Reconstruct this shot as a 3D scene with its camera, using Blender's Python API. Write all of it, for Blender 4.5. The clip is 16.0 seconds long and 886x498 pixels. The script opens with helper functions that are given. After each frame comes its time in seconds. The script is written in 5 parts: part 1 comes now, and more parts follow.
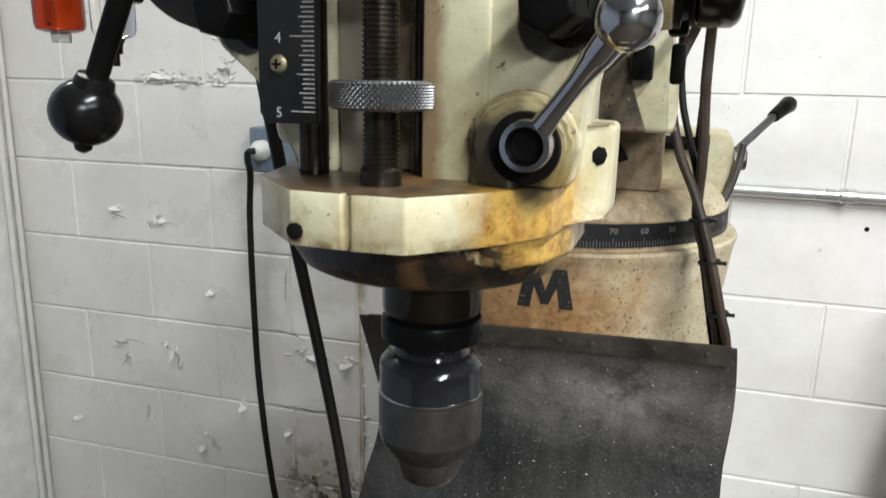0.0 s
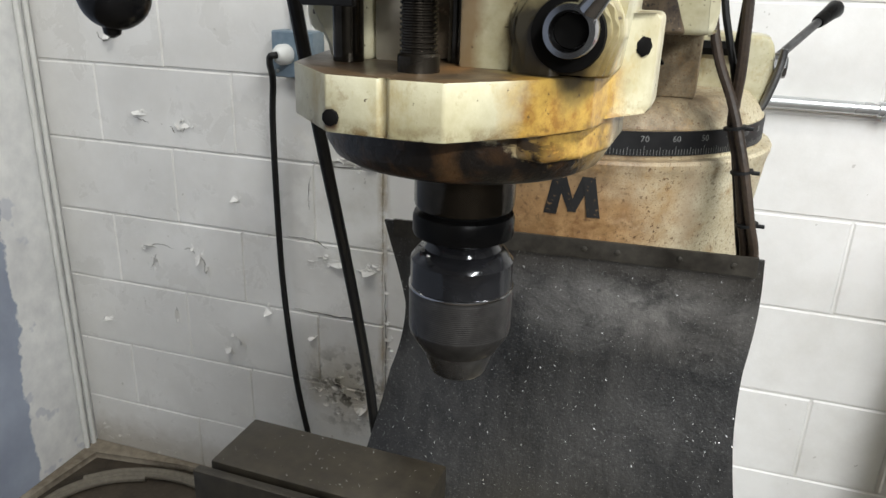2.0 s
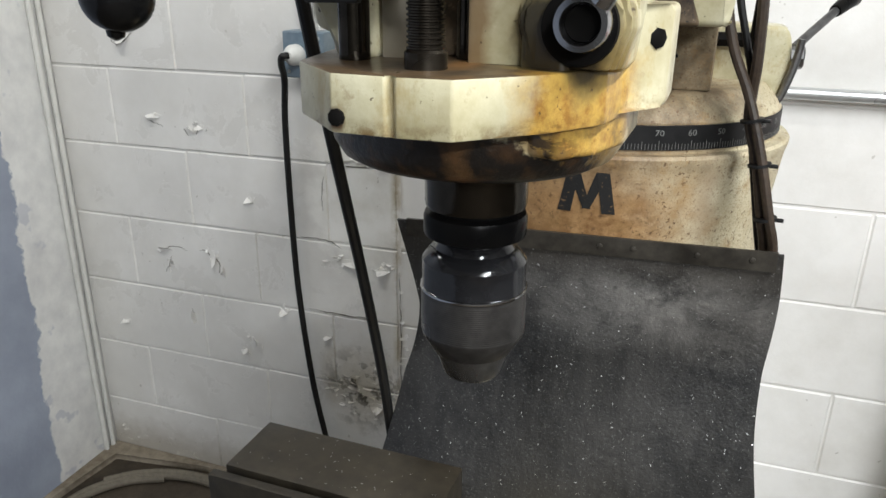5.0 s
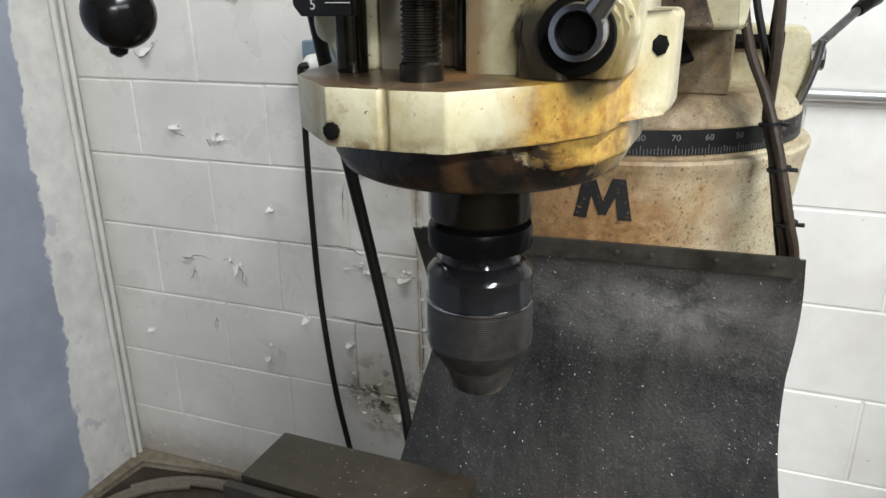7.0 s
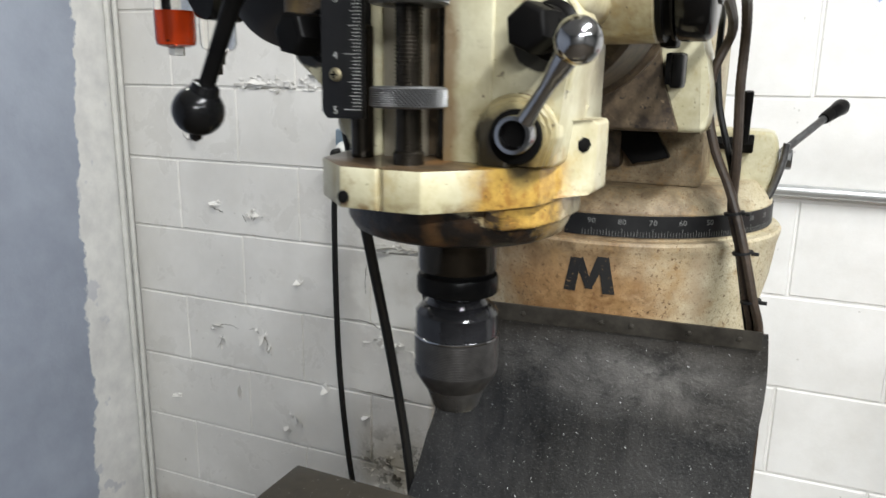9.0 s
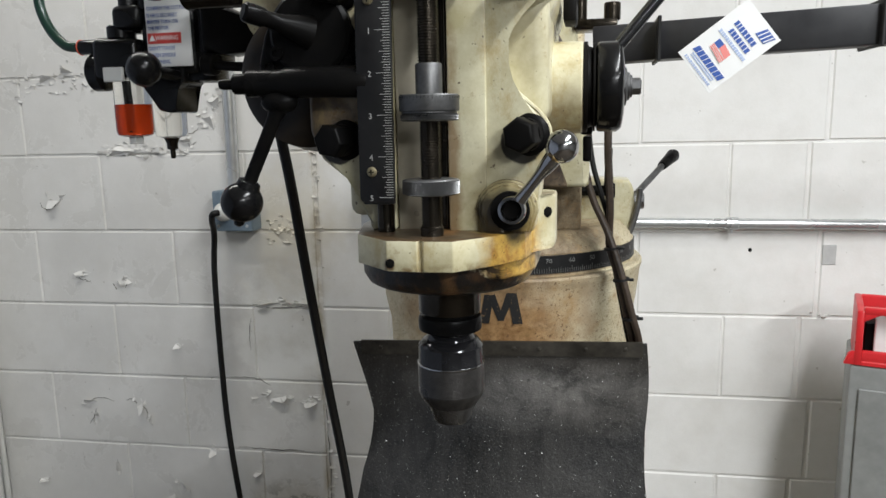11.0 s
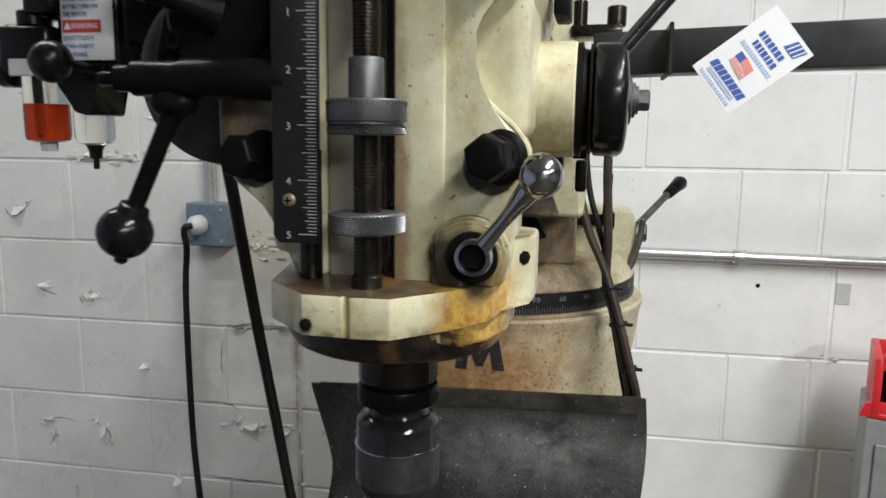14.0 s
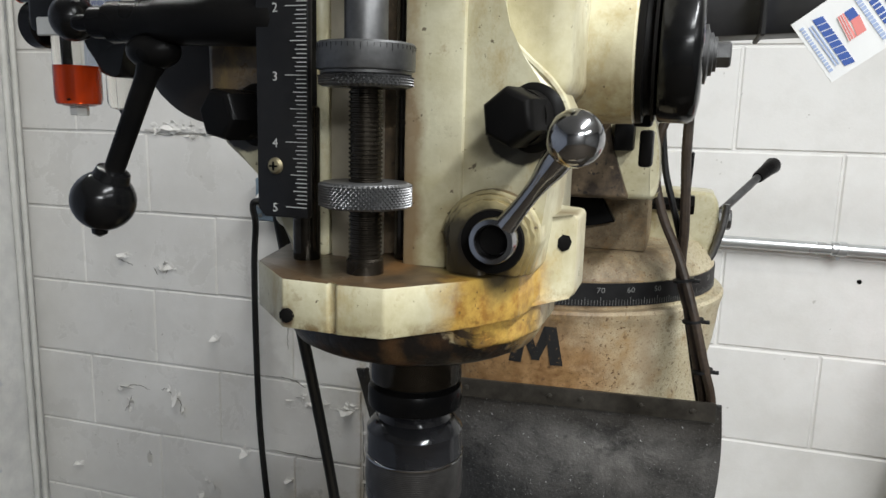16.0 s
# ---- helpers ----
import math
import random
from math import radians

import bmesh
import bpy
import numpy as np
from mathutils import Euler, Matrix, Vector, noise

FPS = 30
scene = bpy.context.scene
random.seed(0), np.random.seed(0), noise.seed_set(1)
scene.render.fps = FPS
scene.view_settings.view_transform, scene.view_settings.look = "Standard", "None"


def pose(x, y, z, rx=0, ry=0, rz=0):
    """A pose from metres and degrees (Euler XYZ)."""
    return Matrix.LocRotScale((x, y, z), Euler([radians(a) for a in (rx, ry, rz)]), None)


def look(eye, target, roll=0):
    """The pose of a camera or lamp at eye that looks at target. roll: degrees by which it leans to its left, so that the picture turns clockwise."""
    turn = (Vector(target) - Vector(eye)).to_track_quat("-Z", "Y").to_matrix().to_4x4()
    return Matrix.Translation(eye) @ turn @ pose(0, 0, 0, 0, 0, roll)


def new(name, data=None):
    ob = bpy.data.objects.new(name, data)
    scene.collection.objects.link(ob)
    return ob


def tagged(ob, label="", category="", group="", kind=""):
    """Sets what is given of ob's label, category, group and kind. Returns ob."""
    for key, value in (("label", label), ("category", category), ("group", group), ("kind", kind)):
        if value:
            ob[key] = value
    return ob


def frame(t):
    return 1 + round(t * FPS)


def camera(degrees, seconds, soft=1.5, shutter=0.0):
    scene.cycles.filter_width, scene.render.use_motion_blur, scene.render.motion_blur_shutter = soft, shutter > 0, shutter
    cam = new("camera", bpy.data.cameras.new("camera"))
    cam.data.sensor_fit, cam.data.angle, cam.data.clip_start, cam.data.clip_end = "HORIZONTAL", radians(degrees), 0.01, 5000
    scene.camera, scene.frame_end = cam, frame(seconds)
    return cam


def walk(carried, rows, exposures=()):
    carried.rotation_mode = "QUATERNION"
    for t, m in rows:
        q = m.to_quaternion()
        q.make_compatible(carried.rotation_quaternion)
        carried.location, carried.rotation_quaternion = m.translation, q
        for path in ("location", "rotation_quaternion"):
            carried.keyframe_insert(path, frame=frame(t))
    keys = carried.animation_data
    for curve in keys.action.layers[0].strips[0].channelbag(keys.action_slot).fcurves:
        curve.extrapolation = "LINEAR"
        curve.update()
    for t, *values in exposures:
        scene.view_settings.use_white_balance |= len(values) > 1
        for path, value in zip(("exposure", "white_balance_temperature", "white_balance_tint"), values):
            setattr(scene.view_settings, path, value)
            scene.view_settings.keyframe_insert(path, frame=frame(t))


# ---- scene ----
cam = camera(62.74, 16.0, shutter=0.4)
PATH = [
    (0, (0.0840, 0.0120, 1.6333), (-0.4971, 1.8673, 1.1641), 1.20),
    (0.5, (0.0836, 0.0070, 1.6244), (-0.4956, 1.8400, 1.0724), 1.78),
    (1, (0.0793, 0.0095, 1.6220), (-0.4964, 1.8150, 0.9826), 1.67),
    (1.5, (0.0786, 0.0116, 1.6241), (-0.5120, 1.7989, 0.9482), 1.78),
    (2, (0.0787, 0.0109, 1.6246), (-0.5282, 1.7842, 0.9269), 1.84),
    (2.5, (0.0781, 0.0137, 1.6216), (-0.5337, 1.7820, 0.9153), 1.74),
    (3, (0.0772, 0.0159, 1.6205), (-0.5373, 1.7793, 0.9043), 1.42),
    (3.5, (0.0777, 0.0164, 1.6207), (-0.5495, 1.7734, 0.8999), 1.18),
    (4, (0.0769, 0.0164, 1.6212), (-0.5564, 1.7729, 0.9047), 0.79),
    (4.5, (0.0776, 0.0163, 1.6220), (-0.5599, 1.7736, 0.9110), 0.67),
    (5, (0.0778, 0.0176, 1.6235), (-0.5662, 1.7752, 0.9193), 0.59),
    (5.2, (0.0770, 0.0166, 1.6244), (-0.5705, 1.7757, 0.9270), 0.49),
    (7.5, (0.0937, 0.0250, 1.6252), (-0.6376, 1.7553, 0.9389), -0.62),
    (8, (0.1172, 0.0055, 1.6291), (-0.6497, 1.7613, 1.0555), 0.65),
    (8.5, (0.1579, -0.0133, 1.6315), (-0.6105, 1.7583, 1.1107), 0.65),
    (9, (0.1450, -0.0596, 1.6354), (-0.6555, 1.7139, 1.1730), 0.88),
    (9.5, (0.1111, -0.1249, 1.6508), (-0.4587, 1.7460, 1.2328), 0.37),
    (10, (0.0894, -0.1672, 1.6620), (-0.3302, 1.7491, 1.2728), -0.09),
    (12.3, (0.0779, -0.2117, 1.6714), (-0.3157, 1.7248, 1.3628), -1.64),
    (12.5, (0.0749, -0.2117, 1.6743), (-0.3056, 1.7274, 1.3661), -1.24),
    (13, (0.0714, -0.2059, 1.6726), (-0.3122, 1.7341, 1.3742), -1.14),
    (13.5, (0.0794, -0.1685, 1.6719), (-0.3118, 1.7719, 1.3857), -0.21),
    (14, (0.0890, -0.0798, 1.6666), (-0.3017, 1.8580, 1.3632), 0.75),
    (14.5, (0.0997, -0.0234, 1.6608), (-0.3647, 1.8925, 1.3233), 1.50),
    (15, (0.0942, -0.0116, 1.6581), (-0.4293, 1.8876, 1.3127), 1.57),
    (15.5, (0.0959, -0.0112, 1.6564), (-0.4842, 1.8701, 1.3041), 1.58),
    (16, (0.1026, -0.0103, 1.6566), (-0.5018, 1.8626, 1.2997), 1.42),
]
walk(cam, [(t, look(eye, target, roll)) for t, eye, target, roll in PATH],
     [(0, 0.36), (5, 0.37), (7.5, 0.4), (9.0, 0.45), (9.5, 0.36), (10, 0.17), (12.5, 0.0), (14, -0.05), (16, 0.0)])

# ---- light ----
world = bpy.data.worlds.new("world")
scene.world = world
world.use_nodes = True
world.node_tree.nodes["Background"].inputs[0].default_value = (0.9, 0.95, 1.0, 1)
world.node_tree.nodes["Background"].inputs[1].default_value = 0.02


def tube_light(name, x, y, z, length, watts, turn, colour=(0.94, 0.97, 0.99)):
    """An unseen overhead area lamp of a tube fixture's size; no fixture is built."""
    lamp = bpy.data.lights.new(name, "AREA")
    lamp.shape, lamp.size, lamp.size_y = "RECTANGLE", length, 0.12
    lamp.energy, lamp.color = watts, colour
    ob = new(name, lamp)
    ob.matrix_world = pose(x, y, z, 0, 0, turn)
    return ob


tube_light("unseen_tube_lamp", 0.84, -0.12, 2.75, 1.2, 48, 90)
# added fill for the western wall; no such lamp is known
tube_light("unseen_tube_lamp", -0.85, 0.75, 2.75, 1.2, 13, 0, (1.0, 0.985, 0.94))
# unseen; placed to light the block wall's east evenly
tube_light("unseen_tube_lamp", 2.2, -1.0, 2.75, 1.2, 36, 90)
tube_light("unseen_tube_lamp", 1.7, -2.6, 2.75, 1.2, 140, 60)


# ---- materials ----
class Nodes:
    """A short way to write node materials."""

    def __init__(self, name):
        self.mat = bpy.data.materials.new(name)
        self.mat.use_nodes = True
        self.tree = self.mat.node_tree
        self.bsdf = self.tree.nodes["Principled BSDF"]
        self.geo = self.add("ShaderNodeNewGeometry")
        self.pos = self.geo.outputs["Position"]

    def add(self, kind, **values):
        node = self.tree.nodes.new(kind)
        for key, value in values.items():
            setattr(node, key, value)
        return node

    def link(self, a, b):
        self.tree.links.new(a, b)

    def put(self, socket, value):
        if isinstance(value, (int, float)):
            socket.default_value = value
        elif isinstance(value, tuple):
            socket.default_value = (*value, 1) if len(value) == 3 and socket.type == "RGBA" else value
        else:
            self.link(value, socket)

    def scaled(self, s):
        node = self.add("ShaderNodeMapping")
        node.inputs["Scale"].default_value = s
        self.link(self.pos, node.inputs["Vector"])
        return node.outputs[0]

    def noise(self, scale, detail=4, rough=0.6, stretch=None, distort=0.0):
        node = self.add("ShaderNodeTexNoise")
        node.inputs["Scale"].default_value = scale
        node.inputs["Detail"].default_value = detail
        node.inputs["Roughness"].default_value = rough
        node.inputs["Distortion"].default_value = distort
        self.link(self.scaled(stretch) if stretch else self.pos, node.inputs["Vector"])
        return node.outputs[0]

    def ramp(self, fac, a, b, lo=0.0, hi=1.0):
        node = self.add("ShaderNodeMapRange")
        self.put(node.inputs[0], fac)
        for i, v in zip((1, 2, 3, 4), (a, b, lo, hi)):
            node.inputs[i].default_value = v
        return node.outputs[0]

    def math(self, op, a, b=0.0):
        node = self.add("ShaderNodeMath", operation=op)
        self.put(node.inputs[0], a)
        self.put(node.inputs[1], b)
        return node.outputs[0]

    def mix(self, fac, a, b):
        node = self.add("ShaderNodeMix", data_type="RGBA")
        self.put(node.inputs[0], fac)
        self.put(node.inputs[6], a)
        self.put(node.inputs[7], b)
        return node.outputs[2]

    def near(self, point, inner, outer, wobble=0.0, scale=60, squash=(1, 1, 1)):
        """1 round a point of the place, falling to 0, with an uneven edge."""
        sub = self.add("ShaderNodeVectorMath", operation="SUBTRACT")
        self.link(self.pos, sub.inputs[0])
        sub.inputs[1].default_value = point
        mul = self.add("ShaderNodeVectorMath", operation="MULTIPLY")
        self.link(sub.outputs[0], mul.inputs[0])
        mul.inputs[1].default_value = squash
        ln = self.add("ShaderNodeVectorMath", operation="LENGTH")
        self.link(mul.outputs[0], ln.inputs[0])
        d = ln.outputs["Value"]
        if wobble:
            d = self.math("ADD", d, self.math("MULTIPLY", self.math("SUBTRACT", self.noise(scale, 5), 0.5), wobble))
        return self.ramp(d, inner, outer, 1.0, 0.0)

    def done(self, colour, rough=0.5, metal=0.0, bump=None, depth=0.001, strength=0.5, **more):
        self.put(self.bsdf.inputs["Base Color"], colour)
        self.put(self.bsdf.inputs["Roughness"], rough)
        self.put(self.bsdf.inputs["Metallic"], metal)
        for key, value in more.items():
            self.put(self.bsdf.inputs[key.replace("_", " ")], value)
        if bump is not None:
            node = self.add("ShaderNodeBump")
            node.inputs["Distance"].default_value = depth
            node.inputs["Strength"].default_value = strength
            self.put(node.inputs["Height"], bump)
            self.link(node.outputs[0], self.bsdf.inputs["Normal"])
        return self.mat


def simple(name, a, b, rough=0.5, metal=0.0, scale=80, depth=0.0004, strength=0.4, spread=0.15, shine=0.5):
    n = Nodes(name)
    grain = n.noise(scale, 5)
    big = n.noise(scale / 9, 3)
    c = n.mix(n.ramp(n.math("ADD", n.math("MULTIPLY", grain, 0.5), n.math("MULTIPLY", big, 0.5)), 0.35, 0.65), a, b)
    return n.done(c, n.ramp(big, 0.3, 0.7, max(rough - spread, 0.02), min(rough + spread, 1)), metal, grain, depth, strength, Specular_IOR_Level=shine)


def wall_material():
    """White paint over blocks, patched, scaling off and dirty."""
    n = Nodes("painted block wall")
    big, mid, fine = n.noise(1.6, 4), n.noise(9, 6, 0.65), n.noise(160, 3)
    c = n.mix(n.ramp(mid, 0.4, 0.75), (0.80, 0.79, 0.765), (0.70, 0.685, 0.65))
    c = n.mix(n.ramp(big, 0.5, 0.8, 0, 0.5), c, (0.62, 0.61, 0.58))
    oi = n.add("ShaderNodeObjectInfo")
    c = n.mix(n.math("MULTIPLY", oi.outputs["Random"], 0.10), c, (0.66, 0.65, 0.63))
    # the western stretch is greyer, with layers lost in patches
    sep = n.add("ShaderNodeSeparateXYZ")
    n.link(n.pos, sep.inputs[0])
    west = n.ramp(sep.outputs[0], -0.60, -0.66)
    c = n.mix(n.math("MULTIPLY", west, n.ramp(n.noise(3.1, 6, 0.6), 0.30, 0.66, 0.10, 0.75)), c, (0.61, 0.60, 0.575))
    lost = n.noise(7.5, 8, 0.68, None, 0.4)
    c = n.mix(n.math("MULTIPLY", west, n.ramp(lost, 0.555, 0.580, 0, 0.20)), c, (0.50, 0.485, 0.45))
    rim = n.math("SUBTRACT", n.ramp(lost, 0.545, 0.560), n.ramp(lost, 0.560, 0.580))
    c = n.mix(n.math("MULTIPLY", west, n.math("MULTIPLY", rim, n.ramp(mid, 0.45, 0.6, 0.0, 0.30))), c, (0.86, 0.855, 0.84))
    # a fresher white patch beside the joint
    patch = n.near((-0.730, 1.591, 1.090), 0.100, 0.135, 0.10, 18, (0.90, 1, 0.62))
    c = n.mix(n.math("MULTIPLY", patch, 0.85), c, n.mix(n.ramp(mid, 0.45, 0.7), (0.84, 0.835, 0.80), (0.71, 0.695, 0.64)))
    # bare, mouldy patches low down by the joint, yellow grime by the outlet
    bare = n.near((-0.725, 1.59, 0.550), 0.03, 0.15, 0.18, 16)
    spots = n.ramp(n.noise(30, 7, 0.7), 0.50, 0.55)
    c = n.mix(n.math("MULTIPLY", bare, n.ramp(lost, 0.42, 0.50, 0.10, 0.75)), c, (0.43, 0.39, 0.31))
    c = n.mix(n.math("MULTIPLY", n.near((-0.720, 1.59, 0.540), 0.02, 0.15, 0.14, 22), spots), c, (0.10, 0.09, 0.07))
    yellow = n.near((-0.690, 1.59, 1.400), 0.02, 0.19, 0.24, 14, (1, 1, 0.8))
    c = n.mix(n.math("MULTIPLY", yellow, 0.55), c, (0.55, 0.48, 0.33))
    seam = n.near((-0.622, 1.593, 1.0), 0.004, 0.020, 0.022, 24, (1, 1, 0.012))
    c = n.mix(n.math("MULTIPLY", seam, n.ramp(n.noise(12, 6, 0.7), 0.42, 0.60)), c, (0.40, 0.34, 0.24))
    specks = n.ramp(n.noise(48, 2), 0.735, 0.75)
    c = n.mix(n.math("MULTIPLY", specks, 0.5), c, (0.36, 0.34, 0.30))
    foot = n.near((-1.3, 1.575, 0.14), 0.05, 0.15, 0.12, 14, (0.06, 1, 1))
    c = n.mix(n.math("MULTIPLY", foot, 0.6), c, (0.30, 0.26, 0.20))
    h = n.math("ADD", n.math("MULTIPLY", fine, 0.35), n.math("MULTIPLY", mid, 1.0))
    h = n.math("ADD", h, n.math("MULTIPLY", n.math("MULTIPLY", n.ramp(lost, 0.560, 0.566, 0, -0.9), west), 1.0))
    return n.done(c, 0.5, 0.0, h, 0.0025, 0.32)


def left_wall_material():
    n = Nodes("blue grey wall with white edge")
    sep = n.add("ShaderNodeSeparateXYZ")
    n.link(n.pos, sep.inputs[0])
    edge = n.math("ADD", sep.outputs[1], n.math("MULTIPLY", n.math("SUBTRACT", n.noise(7, 6, 0.7), 0.5), 0.10))
    edge = n.math("ADD", edge, n.math("MULTIPLY", sep.outputs[2], -0.045))
    white = n.ramp(edge, 1.318, 1.324)
    stains = n.noise(4, 6)
    blue = n.mix(n.ramp(stains, 0.35, 0.7), (0.33, 0.37, 0.45), (0.24, 0.27, 0.34))
    pale = n.mix(n.ramp(n.noise(14, 5), 0.35, 0.75), (0.74, 0.74, 0.72), (0.56, 0.56, 0.56))
    pale = n.mix(n.ramp(n.noise(9, 3), 0.62, 0.66, 0, 0.6), pale, (0.42, 0.44, 0.50))
    return n.done(n.mix(white, blue, pale), 0.5, 0.0, n.noise(60, 5), 0.002, 0.5)


def cream_material():
    """Machine enamel: cream, oily grime, chips and rust where coolant ran."""
    n = Nodes("cream machine enamel")
    mid, fine = n.noise(28, 6, 0.65), n.noise(220, 4)
    c = n.mix(n.ramp(mid, 0.40, 0.68), (0.60, 0.565, 0.400), (0.43, 0.385, 0.225))
    c = n.mix(n.ramp(n.noise(11, 5, 0.65), 0.52, 0.74, 0, 0.55), c, (0.25, 0.19, 0.10))
    c = n.mix(n.ramp(n.noise(75, 5, 0.7), 0.60, 0.70, 0, 0.6), c, (0.30, 0.22, 0.12))
    brown = n.near((-0.098, 0.285, 1.672), 0.016, 0.034, 0.022, 60, (0.8, 0.3, 1.1))
    c = n.mix(n.math("MULTIPLY", brown, 0.92), c, n.mix(n.ramp(n.noise(70, 5), 0.4, 0.62), (0.045, 0.024, 0.010), (0.17, 0.10, 0.035)))
    side = n.near((0.064, 0.365, 1.652), 0.012, 0.045, 0.035, 50, (1, 0.6, 1))
    c = n.mix(n.math("MULTIPLY", side, n.ramp(n.noise(55, 6, 0.7), 0.36, 0.60, 0.15, 0.85)), c, (0.20, 0.13, 0.055))
    murk = n.near((-0.135, 0.330, 1.755), 0.030, 0.075, 0.05, 40, (1, 0.5, 1))
    c = n.mix(n.math("MULTIPLY", murk, n.ramp(n.noise(42, 6, 0.7), 0.34, 0.62, 0.35, 0.95)), c, (0.075, 0.052, 0.026))
    # yellowed smears, then black oil and painted shadow set low-left of the bolts
    c = n.mix(n.ramp(n.noise(38, 6, 0.75, (1, 1, 0.55)), 0.54, 0.72, 0, 0.75), c, (0.36, 0.25, 0.085))
    for x, z in ((0.0400, 1.6525), (-0.0870, 1.6530), (0.0405, 1.7560)):
        ring = n.near((x, 0.2815, z), 0.0128, 0.0140, 0.005, 120, (0.95, 0.3, 0.95))
        c = n.mix(n.math("MULTIPLY", ring, 0.95), c, (0.008, 0.006, 0.005))
    # brown film on the top face of the collar
    up = n.add("ShaderNodeSeparateXYZ")
    n.link(n.geo.outputs["Normal"], up.inputs[0])
    ledge = n.math("MULTIPLY", n.ramp(up.outputs[2], 0.6, 0.9), n.near((-0.02, 0.29, 1.594), 0.07, 0.10, 0.03, 60))
    c = n.mix(n.math("MULTIPLY", ledge, 0.95), c, n.mix(n.ramp(n.noise(60, 5), 0.35, 0.65), (0.070, 0.034, 0.011), (0.024, 0.012, 0.006)))
    # rust running over the side of the quill housing
    rust = n.near((0.034, 0.279, 1.574), 0.013, 0.021, 0.016, 60, (0.85, 0.35, 0.50))
    c = n.mix(n.math("MULTIPLY", rust, 0.97), c, n.mix(n.ramp(n.noise(95, 7, 0.75), 0.42, 0.62), (0.50, 0.31, 0.062), (0.27, 0.125, 0.020)))
    drip = n.math("MULTIPLY", n.near((0.012, 0.275, 1.568), 0.006, 0.016, 0.012, 80, (0.55, 0.4, 0.9)), n.ramp(n.noise(85, 6, 0.7, (0.6, 0.6, 1.6)), 0.50, 0.54))
    c = n.mix(n.math("MULTIPLY", drip, 0.9), c, (0.030, 0.014, 0.006))
    c = n.mix(n.near((-0.0400, 0.233, 1.578), 0.0030, 0.0048, 0.003, 160), c, (0.10, 0.05, 0.018))
    # patchy brown below the collar's lower edge, fading out just above it
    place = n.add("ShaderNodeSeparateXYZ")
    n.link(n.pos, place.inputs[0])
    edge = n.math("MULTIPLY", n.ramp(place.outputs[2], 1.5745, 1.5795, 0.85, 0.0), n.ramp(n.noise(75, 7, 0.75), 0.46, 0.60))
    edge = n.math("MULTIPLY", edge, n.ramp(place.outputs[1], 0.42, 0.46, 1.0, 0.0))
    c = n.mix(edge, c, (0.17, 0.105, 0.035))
    # black oil under the collar and round the crank boss
    oil = n.near((-0.038, 0.30, 1.5535), 0.0190, 0.0203, 0.013, 70, (0.26, 0.26, 0.90))
    c = n.mix(oil, c, n.mix(n.ramp(n.noise(90, 4), 0.5, 0.68), (0.006, 0.004, 0.003), (0.050, 0.024, 0.009)))
    halo = n.near((0.0275, 0.2745, 1.6055), 0.0205, 0.0285, 0.016, 70, (1, 2.0, 1))
    c = n.mix(n.math("MULTIPLY", halo, 0.70), c, (0.20, 0.150, 0.050))
    oil2 = n.near((0.0262, 0.2745, 1.6030), 0.0155, 0.0215, 0.013, 80, (1, 2.0, 1))
    c = n.mix(n.math("MULTIPLY", oil2, 0.9), c, (0.012, 0.009, 0.006))
    streak = n.near((-0.008, 0.279, 1.62), 0.004, 0.009, 0.010, 70, (1.0, 0.3, 0.07))
    c = n.mix(n.math("MULTIPLY", streak, 0.7), c, (0.20, 0.10, 0.035))
    chips = n.ramp(n.noise(260, 4), 0.675, 0.70)
    c = n.mix(n.math("MULTIPLY", chips, 0.8), c, (0.06, 0.035, 0.02))
    return n.done(c, n.math("MAXIMUM", n.ramp(mid, 0.3, 0.7, 0.24, 0.46), n.math("MULTIPLY", oil, 0.42)), 0.0, n.math("ADD", n.math("ADD", fine, n.math("MULTIPLY", n.noise(110, 5, 0.7), n.math("MULTIPLY", oil, 6))), n.math("MULTIPLY", mid, 2)), 0.0005, 0.3, Coat_Weight=0.06)


